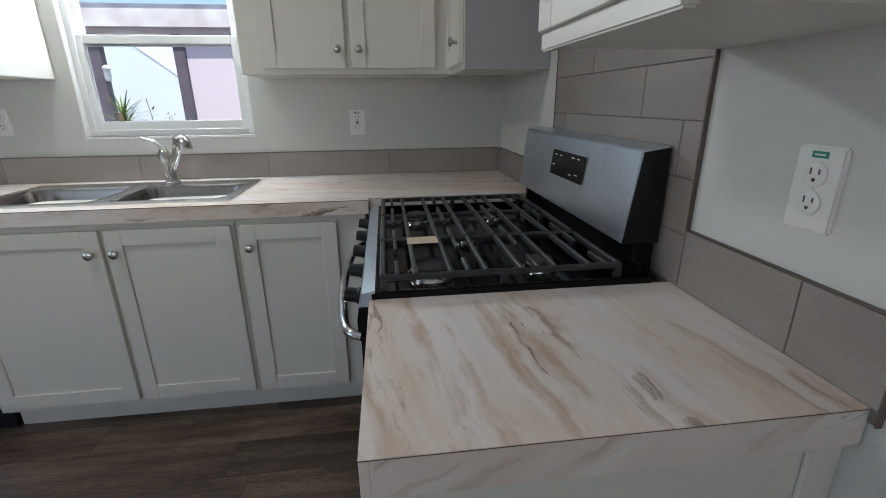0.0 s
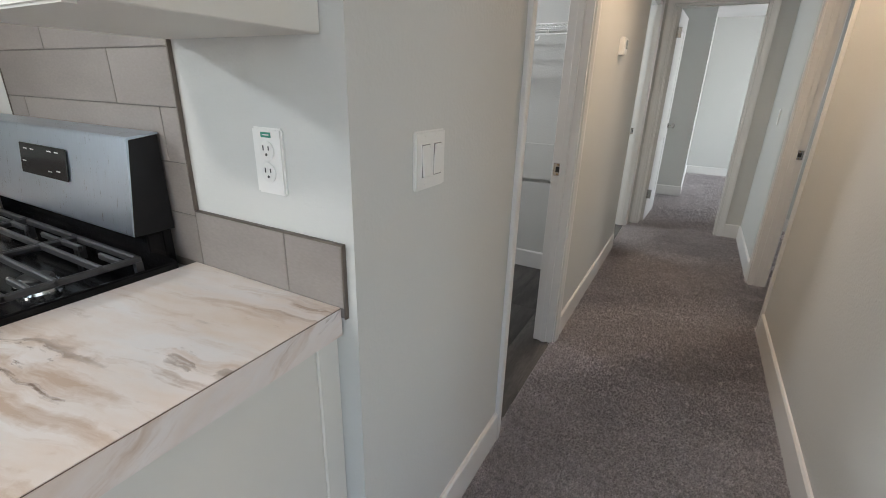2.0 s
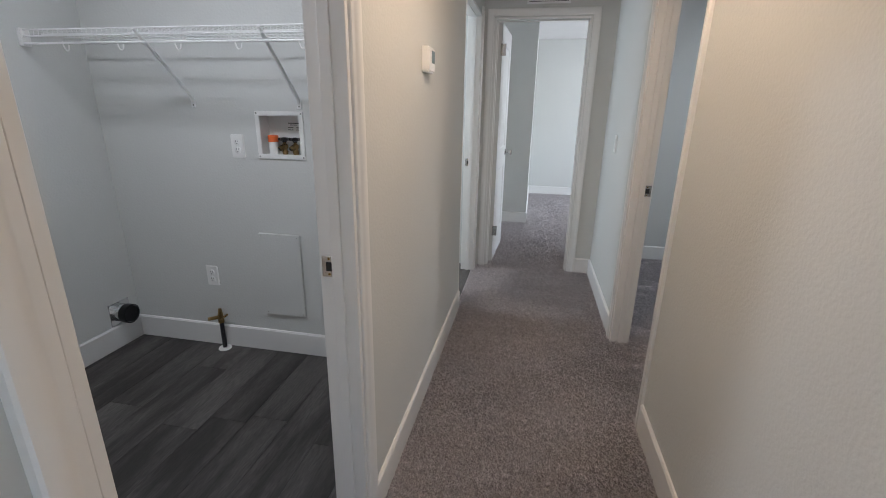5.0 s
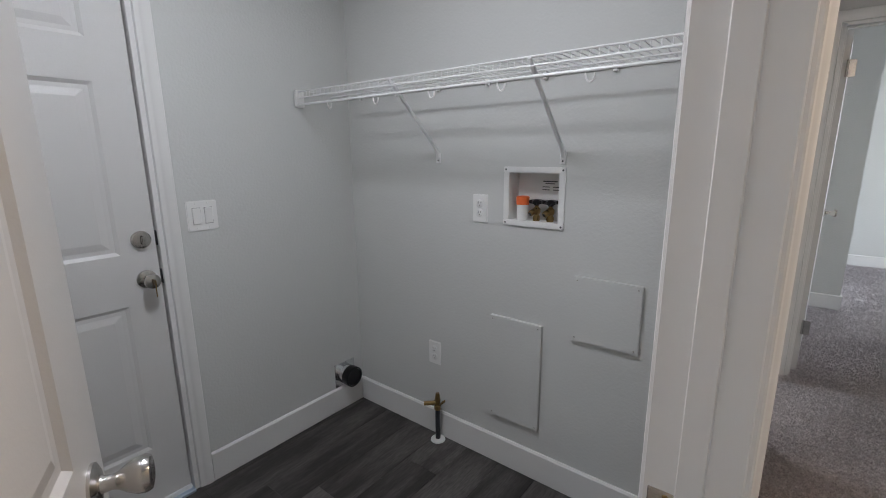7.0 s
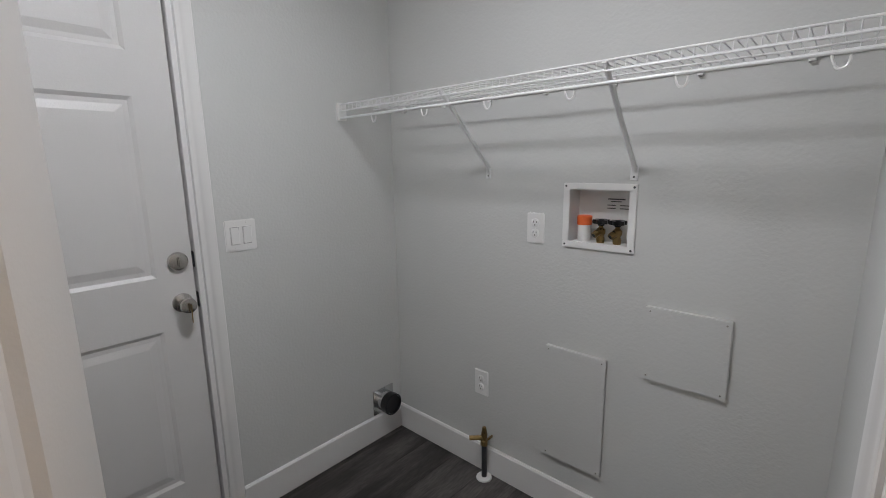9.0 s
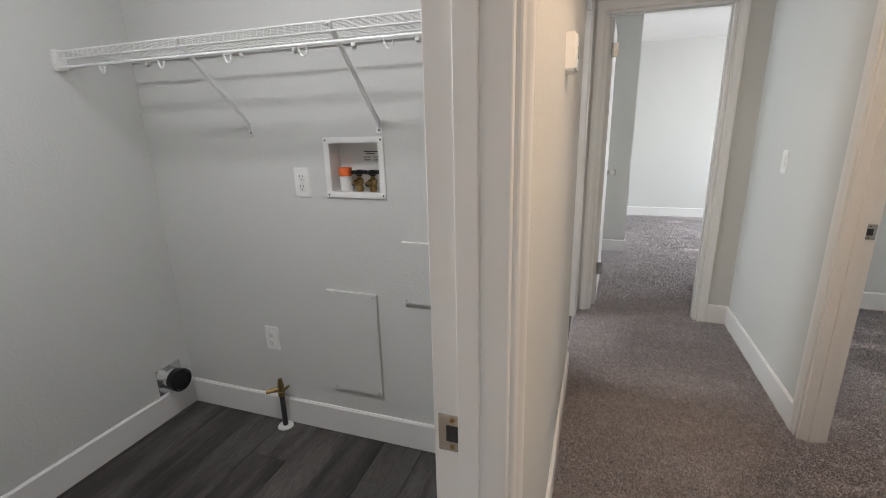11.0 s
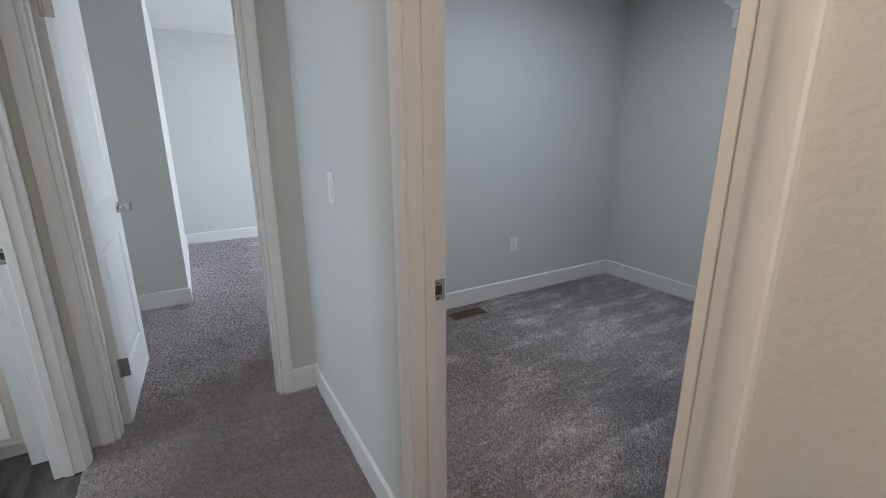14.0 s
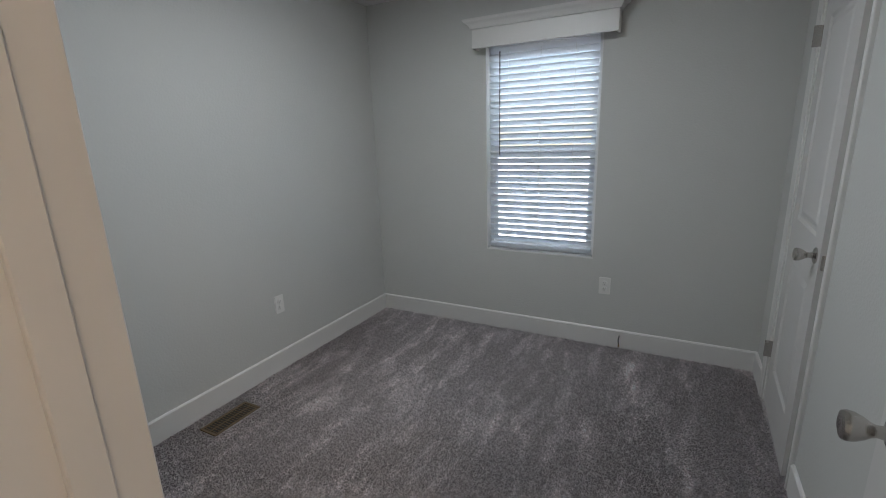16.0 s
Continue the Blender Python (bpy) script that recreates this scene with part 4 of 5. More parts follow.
ec = upper_cabinet(pose(0.515, UY - 0.003, 0, 0, 0, -90), 0.36, 1.385, 2.25, XK - 0.515, [(0.02, 0.34, 1)], "white shaker corner wall cabinet with one door")
# the panel turned from the window has its shade painted in
part("end_panel", B((0.3605, 0.3635, 0.0, XK - 0.517, 1.385, 2.25)), CABSHADE, ec, "plain end panel with its shade put into a grey colour", smooth=False)
upper_cabinet(Matrix.Translation((-2.0, UY, 0)), 0.79, 1.39, 2.25, YK - UY, [(0.03, 0.385, 1), (0.405, 0.76, -1)], "white shaker wall cabinet beside the kitchen window")
rc = upper_cabinet(pose(0.505, 0.962, 0, 0, 0, -90), 0.372, 1.362, 2.25, XK - 0.505, [(0.004, 0.368, -1)], "white shaker wall cabinet above the short counter")
part("light_rail", B((0.0, 0.372, -0.012, 0.006, 1.356, 1.384), bevel=0.003), CAB, rc)


# ---- kitchen tiles ----
def tile_run(parent, boxes):
    for a in boxes:
        part("tile", B(a, bevel=0.0012, seg=1), TILE, parent, smooth=False)


SPZ = 1.032
SPN = 1.05
splash_n = thing("backsplash_sink_wall", Matrix.Identity(4), "low grey-brown stone-look tile backsplash with dark edge trim", "backsplash", kind="structure")
part("grout_bed", B((XW, XK - 0.012, YK - 0.006, YK - 0.0005, CS, SPN)), GROUT, splash_n, smooth=False)
xs = [XK - 0.013, 0.245, -0.345, -0.935, -1.525, -2.115, -2.41]
tile_run(splash_n, [(b + 0.001, a - 0.001, YK - 0.012, YK - 0.005, CS + 0.001, SPN) for a, b in zip(xs, xs[1:])])
part("edge_trim", B((-2.41, XK - 0.013, YK - 0.0135, YK - 0.0005, SPN, SPN + 0.0025)), EDGE, splash_n, "dark metal tile edge trim")
splash_e = thing("backsplash_range_wall", Matrix.Identity(4), "grey-brown stone-look tile backsplash behind the range", "backsplash", kind="structure")
part("grout_bed", B((XK - 0.006, XK - 0.0005, 0.567, 1.722, CZ - 0.02, SPZ), (XK - 0.006, XK - 0.0005, 1.722, YK - 0.013, CZ - 0.02, SPN), (XK - 0.006, XK - 0.0005, 0.967, 1.722, SPZ, 2.1)), GROUT, splash_e, smooth=False)
low = [0.567, 0.705, 0.9665]
rows = [(a + 0.001, b - 0.001, CZ + 0.001, SPZ) for a, b in zip(low, low[1:])]
low = [1.7225, 2.02, YK - 0.014]
rows += [(a + 0.001, b - 0.001, CS + 0.001, SPN) for a, b in zip(low, low[1:])]
zz, k = CZ + 0.001, 0
while zz < 2.05:
    z1 = zz + 0.1095
    seams = [0.9675] + [s for s in ([1.48], [1.30], [1.025, 1.625], [1.18], [1.45], [1.08, 1.68])[k % 6] if 0.99 < s < 1.70] + [1.7215]
    rows += [(a + 0.001, b - 0.001, zz, z1 - 0.002) for a, b in zip(seams, seams[1:])]
    zz, k = z1, k + 1
tile_run(splash_e, [(XK - 0.0085, XK - 0.005, a, b, lo, hi) for a, b, lo, hi in rows])
part("edge_trim", B((XK - 0.0092, XK - 0.0005, 0.567, 0.9645, SPZ, SPZ + 0.003), (XK - 0.0092, XK - 0.0005, 1.7245, YK - 0.014, SPN, SPN + 0.0025), (XK - 0.0092, XK - 0.0005, 0.9635, 0.9665, SPZ + 0.002, 2.1), (XK - 0.0092, XK - 0.0005, 1.7225, 1.7265, SPZ + 0.002, 2.1), (XK - 0.0092, XK - 0.0005, 0.564, 0.567, CZ - 0.02, SPZ + 0.003)), EDGE, splash_e, "dark metal tile edge trim", smooth=False)


# ---- outlets and switches ----
def plate_thing(name, m, w, h, label, category):
    """A wall plate in the local x-z plane, its face towards -y."""
    o = thing(name, m, label, category)
    part("cover_plate", B((-w / 2, w / 2, -0.006, 0.005, -h / 2, h / 2), bevel=0.0035), PLATE, o)
    return o


def outlet(m, label="white duplex wall outlet", sticker=False, gfci=False):
    o = plate_thing("wall_outlet", m, 0.073, 0.117, label, "outlet")
    if gfci:
        f = part("receptacle", B((-0.017, 0.017, -0.0085, -0.005, -0.034, 0.034), bevel=0.002), PLATE, o)
        part("test_button", B((-0.006, 0.006, -0.0105, -0.008, 0.001, 0.007)), REDP, f)
        part("reset_button", B((-0.006, 0.006, -0.0105, -0.008, -0.007, -0.001)), PRINT, f)
        zs = (0.021, -0.021)
        fs = {z: f for z in zs}
    else:
        zs, fs = (0.0195, -0.0195), {}
        for z in zs:
            bm = bmesh.new()
            lathe(bm, [(0, 0), (0.0172, 0), (0.0172, 0.0022), (0.016, 0.003), (0, 0.003)], 24, Matrix.Translation((0, -0.0055, z)) @ pose(0, 0, 0, 90, 0, 0))
            fs[z] = part("receptacle", bm, PLATE, o)
    for z in zs:
        part("slot", B((-0.0075, -0.0055, -0.0093, -0.0083, z + 0.000, z + 0.009)), PRINT, fs[z])
        part("slot", B((0.0055, 0.0075, -0.0093, -0.0083, z + 0.001, z + 0.008)), PRINT, fs[z])
        part("ground_hole", lathe(bmesh.new(), [(0, 0.0083), (0.0026, 0.0083), (0.0026, 0.0093), (0, 0.0093)], 10, Matrix.Translation((0, 0, z - 0.007)) @ pose(0, 0, 0, 90, 0, 0)), PRINT, fs[z])
    part("plate_screw", lathe(bmesh.new(), [(0, 0.006), (0.003, 0.006), (0.002, 0.0075), (0, 0.0075)], 10, pose(0, 0, 0, 90, 0, 0)), PLATE, o)
    if sticker:
        s = part("sticker", B((-0.012, 0.012, -0.0068, -0.0058, 0.042, 0.051)), GREENS, o, "small green printed sticker")
        part("print_bar", B((-0.008, 0.008, -0.0072, -0.0066, 0.0455, 0.0475)), PLATE, s)
    return o


def switch2(m, label):
    o = plate_thing("light_switch", m, 0.117, 0.117, label, "light switch")
    for x in (-0.023, 0.023):
        fr = part("switch_frame", B((x - 0.0175, x + 0.0175, -0.0075, -0.005, -0.034, 0.034), bevel=0.001, seg=1), PLATE, o)
        # grey sheet behind the rocker paints the shade of the gap round it
        part("rocker_gap", B((x - 0.0157, x + 0.0157, -0.0079, -0.0074, -0.0326, 0.0326)), GAPSHADE, fr)
        r = part("rocker", B((-0.015, 0.015, -0.004, 0, -0.0315, 0.0315), bevel=0.0015, seg=1), PLATE, fr)
        r.matrix_local = pose(x, -0.0072, 0, 5 if x > 0 else -5, 0, 0)
    for x in (-0.023, 0.023):
        for z in (-0.048, 0.048):
            part("plate_screw", lathe(bmesh.new(), [(0, 0.006), (0.003, 0.006), (0.002, 0.0073), (0, 0.0073)], 10, Matrix.Translation((x, 0, z)) @ pose(0, 0, 0, 90, 0, 0)), PLATE, o)
    return o


WALLN, WALLE, WALLS = 0, -90, 180     # plate turns for faces towards -y, -x, +y
outlet(pose(0.098, YK, 1.186, 0, 0, WALLN), "white outlet with red test button on the kitchen wall", True, True)
outlet(pose(-1.475, YK, 1.21, 0, 0, WALLN), "white duplex wall outlet beside the kitchen window")
outlet(pose(XK, 0.727, 1.160, 0, 0, WALLE), "white duplex outlet with green sticker above the short counter", True)
switch2(pose(1.063, YN, 1.152, 0, 0, WALLN), "white double rocker switch on the hall wall")
switch2(pose(2.628, LY1, 1.146, 0, 0, WALLN), "white double rocker switch beside the back door")
outlet(pose(LX1, 1.566, 1.152, 0, 0, WALLE), "white duplex outlet beside the washer valve box")
outlet(pose(LX1, 1.822, 0.43, 0, 0, WALLE), "white duplex outlet low on the laundry wall")
outlet(pose(BX1, -2.23, 0.435, 0, 0, WALLE), "white duplex outlet low on the bedroom wall")
outlet(pose(3.905, BY0, 0.432, 0, 0, WALLS), "white duplex outlet under the bedroom window")
s1 = plate_thing("light_switch", pose(4.62, YS, 1.14, 0, 0, WALLS), 0.073, 0.117, "white single rocker switch on the hall wall", "light switch")
part("rocker", B((-0.016, 0.016, -0.009, -0.005, -0.033, 0.033), bevel=0.0015, seg=1), PLATE, s1)

# thermostat
th = thing("thermostat", pose(3.195, YN, 1.532, 0, 0, 0), "white wall thermostat with grey display", "thermostat")
part("case", B((-0.055, 0.055, -0.028, 0.008, -0.047, 0.047), bevel=0.006), PLATE, th)
part("screen", B((-0.01, 0.044, -0.0292, -0.0275, -0.012, 0.034), bevel=0.0006, seg=1), LCD, th, "grey liquid crystal screen")
for k in range(3):
    part("button", B((-0.045, -0.025, -0.0295, -0.0275, -0.03 + k * 0.022, -0.018 + k * 0.022), bevel=0.0008, seg=1), PLATE, th)

# return grille over the end door
gv = thing("wall_vent", pose(HX, 0.06, 2.215, 0, 0, WALLE), "white louvred vent above the end door", "vent")
part("frame", B((-0.16, 0.16, -0.008, 0, 0.085, 0.10), (-0.16, 0.16, -0.008, 0, -0.10, -0.085), (-0.16, -0.145, -0.008, 0, -0.085, 0.085), (0.145, 0.16, -0.008, 0, -0.085, 0.085), bevel=0.001, seg=1), VINYLW, gv, smooth=False)
part("backing", B((-0.145, 0.145, -0.0015, -0.0005, -0.085, 0.085)), DARK, gv)
for k in range(11):
    part("slat", B((-0.145, 0.145, -0.007, -0.002, -0.08 + k * 0.0155, -0.071 + k * 0.0155)), VINYLW, gv)


# ---- windows ----
def vinyl_window(name, x0, x1, z0, z1, y_in, y_out, inward, meet, label):
    """A single-hung window in a wall along x; inward: the way into the room along y."""
    w = thing(name, Matrix.Identity(4), label, "window", kind="structure")
    e = 0.004
    ya, yb = sorted((y_in, y_out))
    part("window_return", B((x0, x0 + e, ya, yb, z0, z1), (x1 - e, x1, ya, yb, z0, z1), (x0, x1, ya, yb, z1 - e, z1), (x0, x1, ya, yb, z0, z0 + e + 0.004), bevel=0.0), TRIM, w, "white window return", smooth=False)
    f0, f1 = sorted((y_out + inward * 0.012, y_out + inward * 0.07))
    a = 0.03
    X0, X1, Z0, Z1 = x0 + e, x1 - e, z0 + e + 0.004, z1 - e
    part("window_frame", B((X0, X0 + a, f0, f1, Z0, Z1), (X1 - a, X1, f0, f1, Z0, Z1), (X0 + a, X1 - a, f0, f1, Z0, Z0 + a), (X0 + a, X1 - a, f0, f1, Z1 - a, Z1), bevel=0.003, seg=1), VINYLW, w, smooth=False)
    b = 0.028
    for lo, hi, near in ((Z0 + a, meet + 0.022, True), (meet - 0.022, Z1 - a, False)):
        s0 = y_out + inward * (0.042 if near else 0.018)
        s1_ = s0 + inward * 0.022
        ya, yb = sorted((s0, s1_))
        part("sash", B((X0 + a, X0 + a + b, ya, yb, lo, hi), (X1 - a - b, X1 - a, ya, yb, lo, hi), (X0 + a + b, X1 - a - b, ya, yb, lo, lo + b + 0.01), (X0 + a + b, X1 - a - b, ya, yb, hi - b - 0.008, hi), bevel=0.002, seg=1), VINYLW, w, smooth=False)
        p = part("pane", B((X0 + a + b - 0.003, X1 - a - b + 0.003, (ya + yb) / 2 - 0.0015, (ya + yb) / 2 + 0.0015, lo + b, hi - b)), GLASS, w)
        p.visible_shadow = False
    return w


kw = vinyl_window("window_kitchen", *KW, YK, 2.60, -1, 1.555, "white vinyl single-hung kitchen window")
part("window_stool", B((KW[0], KW[1], YK - 0.004, YK + 0.03, KW[2] - 0.004, KW[2] + 0.008), bevel=0.002, seg=1), TRIM, kw)
bw = vinyl_window("window_bedroom", *BW, BY0, -3.50, 1, 1.33, "white vinyl bedroom window behind blinds")

# venetian blind, valance
bl = thing("venetian_blind", Matrix.Translation(((BW[0] + BW[1]) / 2, BY0 - 0.028, 0)), "white two-inch venetian blind, lowered and tilted", "blind")
bwid = (BW[1] - BW[0]) / 2 - 0.022
slat = bmesh.new()
pts = [(-0.024, -0.0015), (-0.012, 0.0008), (0, 0.0016), (0.012, 0.0008), (0.024, -0.0015)]
r0 = [slat.verts.new((-bwid, p, z)) for p, z in pts] + [slat.verts.new((-bwid, p, z - 0.0026)) for p, z in pts[::-1]]
r1 = [slat.verts.new((bwid, p, z)) for p, z in pts] + [slat.verts.new((bwid, p, z - 0.0026)) for p, z in pts[::-1]]
for i in range(10):
    slat.faces.new((r0[i], r0[(i + 1) % 10], r1[(i + 1) % 10], r1[i]))
slat.faces.new(r0)
slat.faces.new(r1[::-1])
slat_mesh = as_mesh("slat", slat, BLIND, True)
z = 0.705
while z < 1.99:
    s = new("slat", slat_mesh)
    s.parent = bl
    s.matrix_local = pose(0, 0, z, 45, 0, 0)
    z += 0.0425
part("bottom_rail", B((-bwid, bwid, -0.024, 0.024, 0.645, 0.668), bevel=0.004), BLIND, bl)
part("head_rail", B((-bwid, bwid, -0.028, 0.028, 2.0, 2.024), bevel=0.003), BLIND, bl)
for x in (-0.22, 0.0, 0.22):
    for y in (-0.0265, 0.0265):
        part("ladder_cord", tube(bmesh.new(), [(x, y, 0.66), (x, y, 1.97)], 0.0016, 6), CORD, bl)
part("tilt_wand", tube(bmesh.new(), [(0.275, 0.034, 1.97), (0.277, 0.036, 1.30)], 0.004, 8), PRINT, bl, "thin dark tilt wand")
va = thing("window_valance", Matrix.Translation((4.353, BY0, 0)), "white painted wooden box valance with crown moulding", "valance")
part("face_board", B((-0.455, 0.455, 0.078, 0.092, 1.99, 2.125), (-0.455, -0.441, 0.0, 0.078, 1.99, 2.125), (0.441, 0.455, 0.0, 0.078, 1.99, 2.125), bevel=0.0015, seg=1), TRIM, va, smooth=False)
cr = bmesh.new()
prof = [(0.0, 2.105), (0.008, 2.108), (0.012, 2.120), (0.024, 2.135), (0.040, 2.146), (0.046, 2.156), (0.046, 2.164), (-0.01, 2.164)]
loops = []
for d, z in prof:
    loops.append([cr.verts.new(v) for v in ((-0.457 - d, 0.0, z), (-0.457 - d, 0.094 + d, z), (0.457 + d, 0.094 + d, z), (0.457 + d, 0.0, z))])
for a, b in zip(loops, loops[1:]):
    for i in range(3):
        cr.faces.new((a[i], a[i + 1], b[i + 1], b[i]))
cr.faces.new(loops[-1])
part("crown", cr, TRIM, va, "white crown moulding", smooth=False)

# floor register, cable stub
fv = thing("floor_register", Matrix.Translation((5.545, -1.68, 0.003)), "brown metal floor register set in the carpet", "vent")
part("frame", B((-0.062, 0.062, -0.14, -0.125, 0.0, 0.006), (-0.062, 0.062, 0.125, 0.14, 0.0, 0.006), (-0.062, -0.048, -0.125, 0.125, 0.0, 0.006), (0.048, 0.062, -0.125, 0.125, 0.0, 0.006), (-0.004, 0.004, -0.125, 0.125, 0.0, 0.005), bevel=0.0015, seg=1), mat("register_brown", (0.17, 0.12, 0.07), 0.45, 0.5, second=(0.21, 0.15, 0.09), scale=30), fv, smooth=False)
part("duct", B((-0.048, 0.048, -0.125, 0.125, 0.0002, 0.001)), DARK, fv)
REG = bpy.data.materials["register_brown"]
for k in range(16):
    y = -0.118 + k * 0.0157
    part("louvre", B((-0.048, 0.048, y - 0.002, y + 0.002, 0.001, 0.0048)), REG, fv, smooth=False)
cs = thing("cable_stub", Matrix.Translation((3.79, BY0 + 0.014, 0.095)), "short dark coaxial cable stub at the baseboard", "cable")
part("wire", tube(bmesh.new(), smooth_path([(0, 0.0, 0.0), (0, 0.02, 0.004), (0.004, 0.03, -0.02), (0.0, 0.025, -0.05)]), 0.0035, 8), BLACKP, cs)
part("connector", tube(bmesh.new(), [(0.0, 0.025, -0.05), (0.0, 0.024, -0.068)], 0.0055, 8), BRASS, cs)


# ---- laundry ----
ED0, ED1 = 1.578, 2.459
W = ED1 - ED0
bd = thing("door_back", pose(ED1, LY1 + 0.018, 0.018, 0, 0, 180), "white six-panel back door, shut", "door", kind="structure")
px = [(0.115, 0.395), (W - 0.395, W - 0.115)]
part("door_leaf", panel_slab(W, 2.012, [(a, b, z0, z1) for a, b in px for z0, z1 in ((0.24, 0.825), (1.015, 1.60), (1.735, 1.915))], 0.044), DOORP, bd, smooth=False)
rose = Matrix.Translation((0.047, 0.0005, 1.062)) @ pose(0, 0, 0, -90, 0, 0)
part("deadbolt", lathe(bmesh.new(), [(0, -0.002), (0.033, 0.0), (0.033, 0.006), (0.029, 0.011), (0.022, 0.013), (0, 0.0135)], 28, rose), NICKEL, bd, "satin nickel deadbolt")
part("thumb_turn", B((0.043, 0.051, 0.012, 0.024, 1.045, 1.079), bevel=0.003), NICKEL, bd)
part("door_knob", lathe(bmesh.new(), [(0, -0.002), (0.033, 0.0), (0.033, 0.005), (0.024, 0.010), (0.013, 0.013), (0.012, 0.026), (0.021, 0.040), (0.027, 0.055), (0.025, 0.066), (0.012, 0.069), (0, 0.068)], 28, Matrix.Translation((0.047, 0.0005, 0.915)) @ pose(0, 0, 0, -90, 0, 0)), NICKEL, bd, "satin nickel lock knob")
part("key", B((0.0455, 0.0485, 0.067, 0.090, 0.905, 0.925), (0.0455, 0.0485, 0.080, 0.086, 0.86, 0.905), bevel=0.001, seg=1), BRASS, bd, "brass key hanging in the knob")
for z in (1.062, 0.915):
    part("bolt_edge", B((-0.010, -0.001, -0.02, 0.006, z - 0.028, z + 0.028), bevel=0.002), DARK, bd)
part("sweep", B((0.0, W, 0.0005, 0.010, -0.012, 0.012), bevel=0.002), VINYLW, bd)
structure("trim_back_door_sill", B((1.577, 2.465, LY1 - 0.012, LY1 + 0.11, -0.004, 0.012), bevel=0.003, seg=1), STEEL, "aluminium threshold under the back door", "threshold")

# wire shelf
SX, SZ2 = 3.098, 1.652
sh = thing("wire_shelf", Matrix.Identity(4), "white coated wire shelf on the laundry wall", "shelf")
ys0, ys1 = YN + T + 0.006, LY1 - 0.006
for name_, x, z, r in (("front_rod", SX, SZ2, 0.0032), ("lip_rod", SX - 0.002, SZ2 - 0.026, 0.0026), ("hang_rod", SX - 0.004, SZ2 - 0.056, 0.0048), ("middle_rod", 3.19, SZ2 - 0.006, 0.0036), ("middle_rod", 3.29, SZ2 - 0.006, 0.003), ("back_rod", LX1 - 0.008, SZ2 - 0.004, 0.0034)):
    part(name_, tube(bmesh.new(), [(x, ys0, z), (x, ys1, z)], r, 8), WIRE, sh)
wire = tube(bmesh.new(), [(LX1 - 0.006, 0, SZ2 + 0.003), (SX + 0.004, 0, SZ2 + 0.003), (SX - 0.001, 0, SZ2 - 0.002), (SX - 0.003, 0, SZ2 - 0.026)], 0.0012, 5)
wire_mesh = as_mesh("deck_wire", wire, WIRE, True)
y = ys0 + 0.012
while y < ys1:
    d = new("deck_wire", wire_mesh)
    d.parent = sh
    d.matrix_local = pose(0, y, 0)
    y += 0.0254
for y in (1.775, 1.20):
    b = part("shelf_brace", tube(bmesh.new(), [(SX - 0.002, y, SZ2 - 0.002), (SX + 0.006, y, SZ2 - 0.012), (LX1 - 0.012, y + 0.012, 1.385), (LX1 - 0.004, y + 0.012, 1.36)], 0.0085, 8, 0.8), WIRE, sh, "diagonal white steel brace")
    part("brace_foot", B((LX1 - 0.005, LX1 - 0.0005, y, y + 0.024, 1.335, 1.378), bevel=0.0015, seg=1), WIRE, b)
    part("screw", lathe(bmesh.new(), [(0, 0.004), (0.004, 0.004), (0.003, 0.0065), (0, 0.0065)], 10, Matrix.Translation((LX1, y + 0.012, 1.347)) @ pose(0, 0, 0, 0, -90, 0)), PRINT, b)
part("end_bracket", B((SX - 0.014, SX + 0.03, LY1 - 0.02, LY1 - 0.0005, SZ2 - 0.066, SZ2 + 0.008), bevel=0.003), PLATE, sh, "white plastic end bracket")
for k in range(7):
    y = 0.80 + k * 0.245
    part("wall_clip", B((LX1 - 0.014, LX1 - 0.0005, y - 0.008, y + 0.008, SZ2 - 0.02, SZ2 + 0.006), bevel=0.002, seg=1), PLATE, sh)
for k in range(6):
    y = 2.143 - 0.2785 * k
    part("hook", tube(bmesh.new(), smooth_path([(SX - 0.004, y, SZ2 - 0.05), (SX - 0.004, y, SZ2 - 0.066), (SX - 0.004, y - 0.010, SZ2 - 0.086), (SX - 0.004, y - 0.024, SZ2 - 0.082), (SX - 0.004, y - 0.028, SZ2 - 0.064)]), 0.003, 7), PLATE, sh, "white plastic hang hook")

# washer valve box
wb = thing("washer_valve_box", Matrix.Translation((LX1, 1.325, 1.21)), "white recessed washer valve box with brass valves", "valve box")
part("face_frame", B((-0.008, 0, -0.128, 0.128, 0.092, 0.115), (-0.008, 0, -0.128, 0.128, -0.115, -0.092), (-0.008, 0, -0.128, -0.104, -0.092, 0.092), (-0.008, 0, 0.104, 0.128, -0.092, 0.092), bevel=0.002), PLATE, wb, smooth=False)
part("recess", B((0.075, 0.08, -0.11, 0.11, -0.10, 0.10), (0.0, 0.08, -0.113, -0.105, -0.10, 0.10), (0.0, 0.08, 0.105, 0.113, -0.10, 0.10), (0.0, 0.08, -0.11, 0.11, 0.095, 0.102), (0.0, 0.08, -0.11, 0.11, -0.102, -0.095)), PLATE, wb, smooth=False)
for y in (-0.118, 0.118):
    for z in (-0.104, 0.104):
        part("screw", lathe(bmesh.new(), [(0, 0.008), (0.004, 0.008), (0.003, 0.0095), (0, 0.0095)], 10, Matrix.Translation((0, y, z)) @ pose(0, 0, 0, 0, -90, 0)), PRINT, wb)
cap = part("test_cap", lathe(bmesh.new(), [(0, -0.094), (0.023, -0.094), (0.023, -0.035), (0.021, -0.033), (0, -0.033)], 22, pose(0.036, 0.064, 0)), PLATE, wb, "white drain stub")
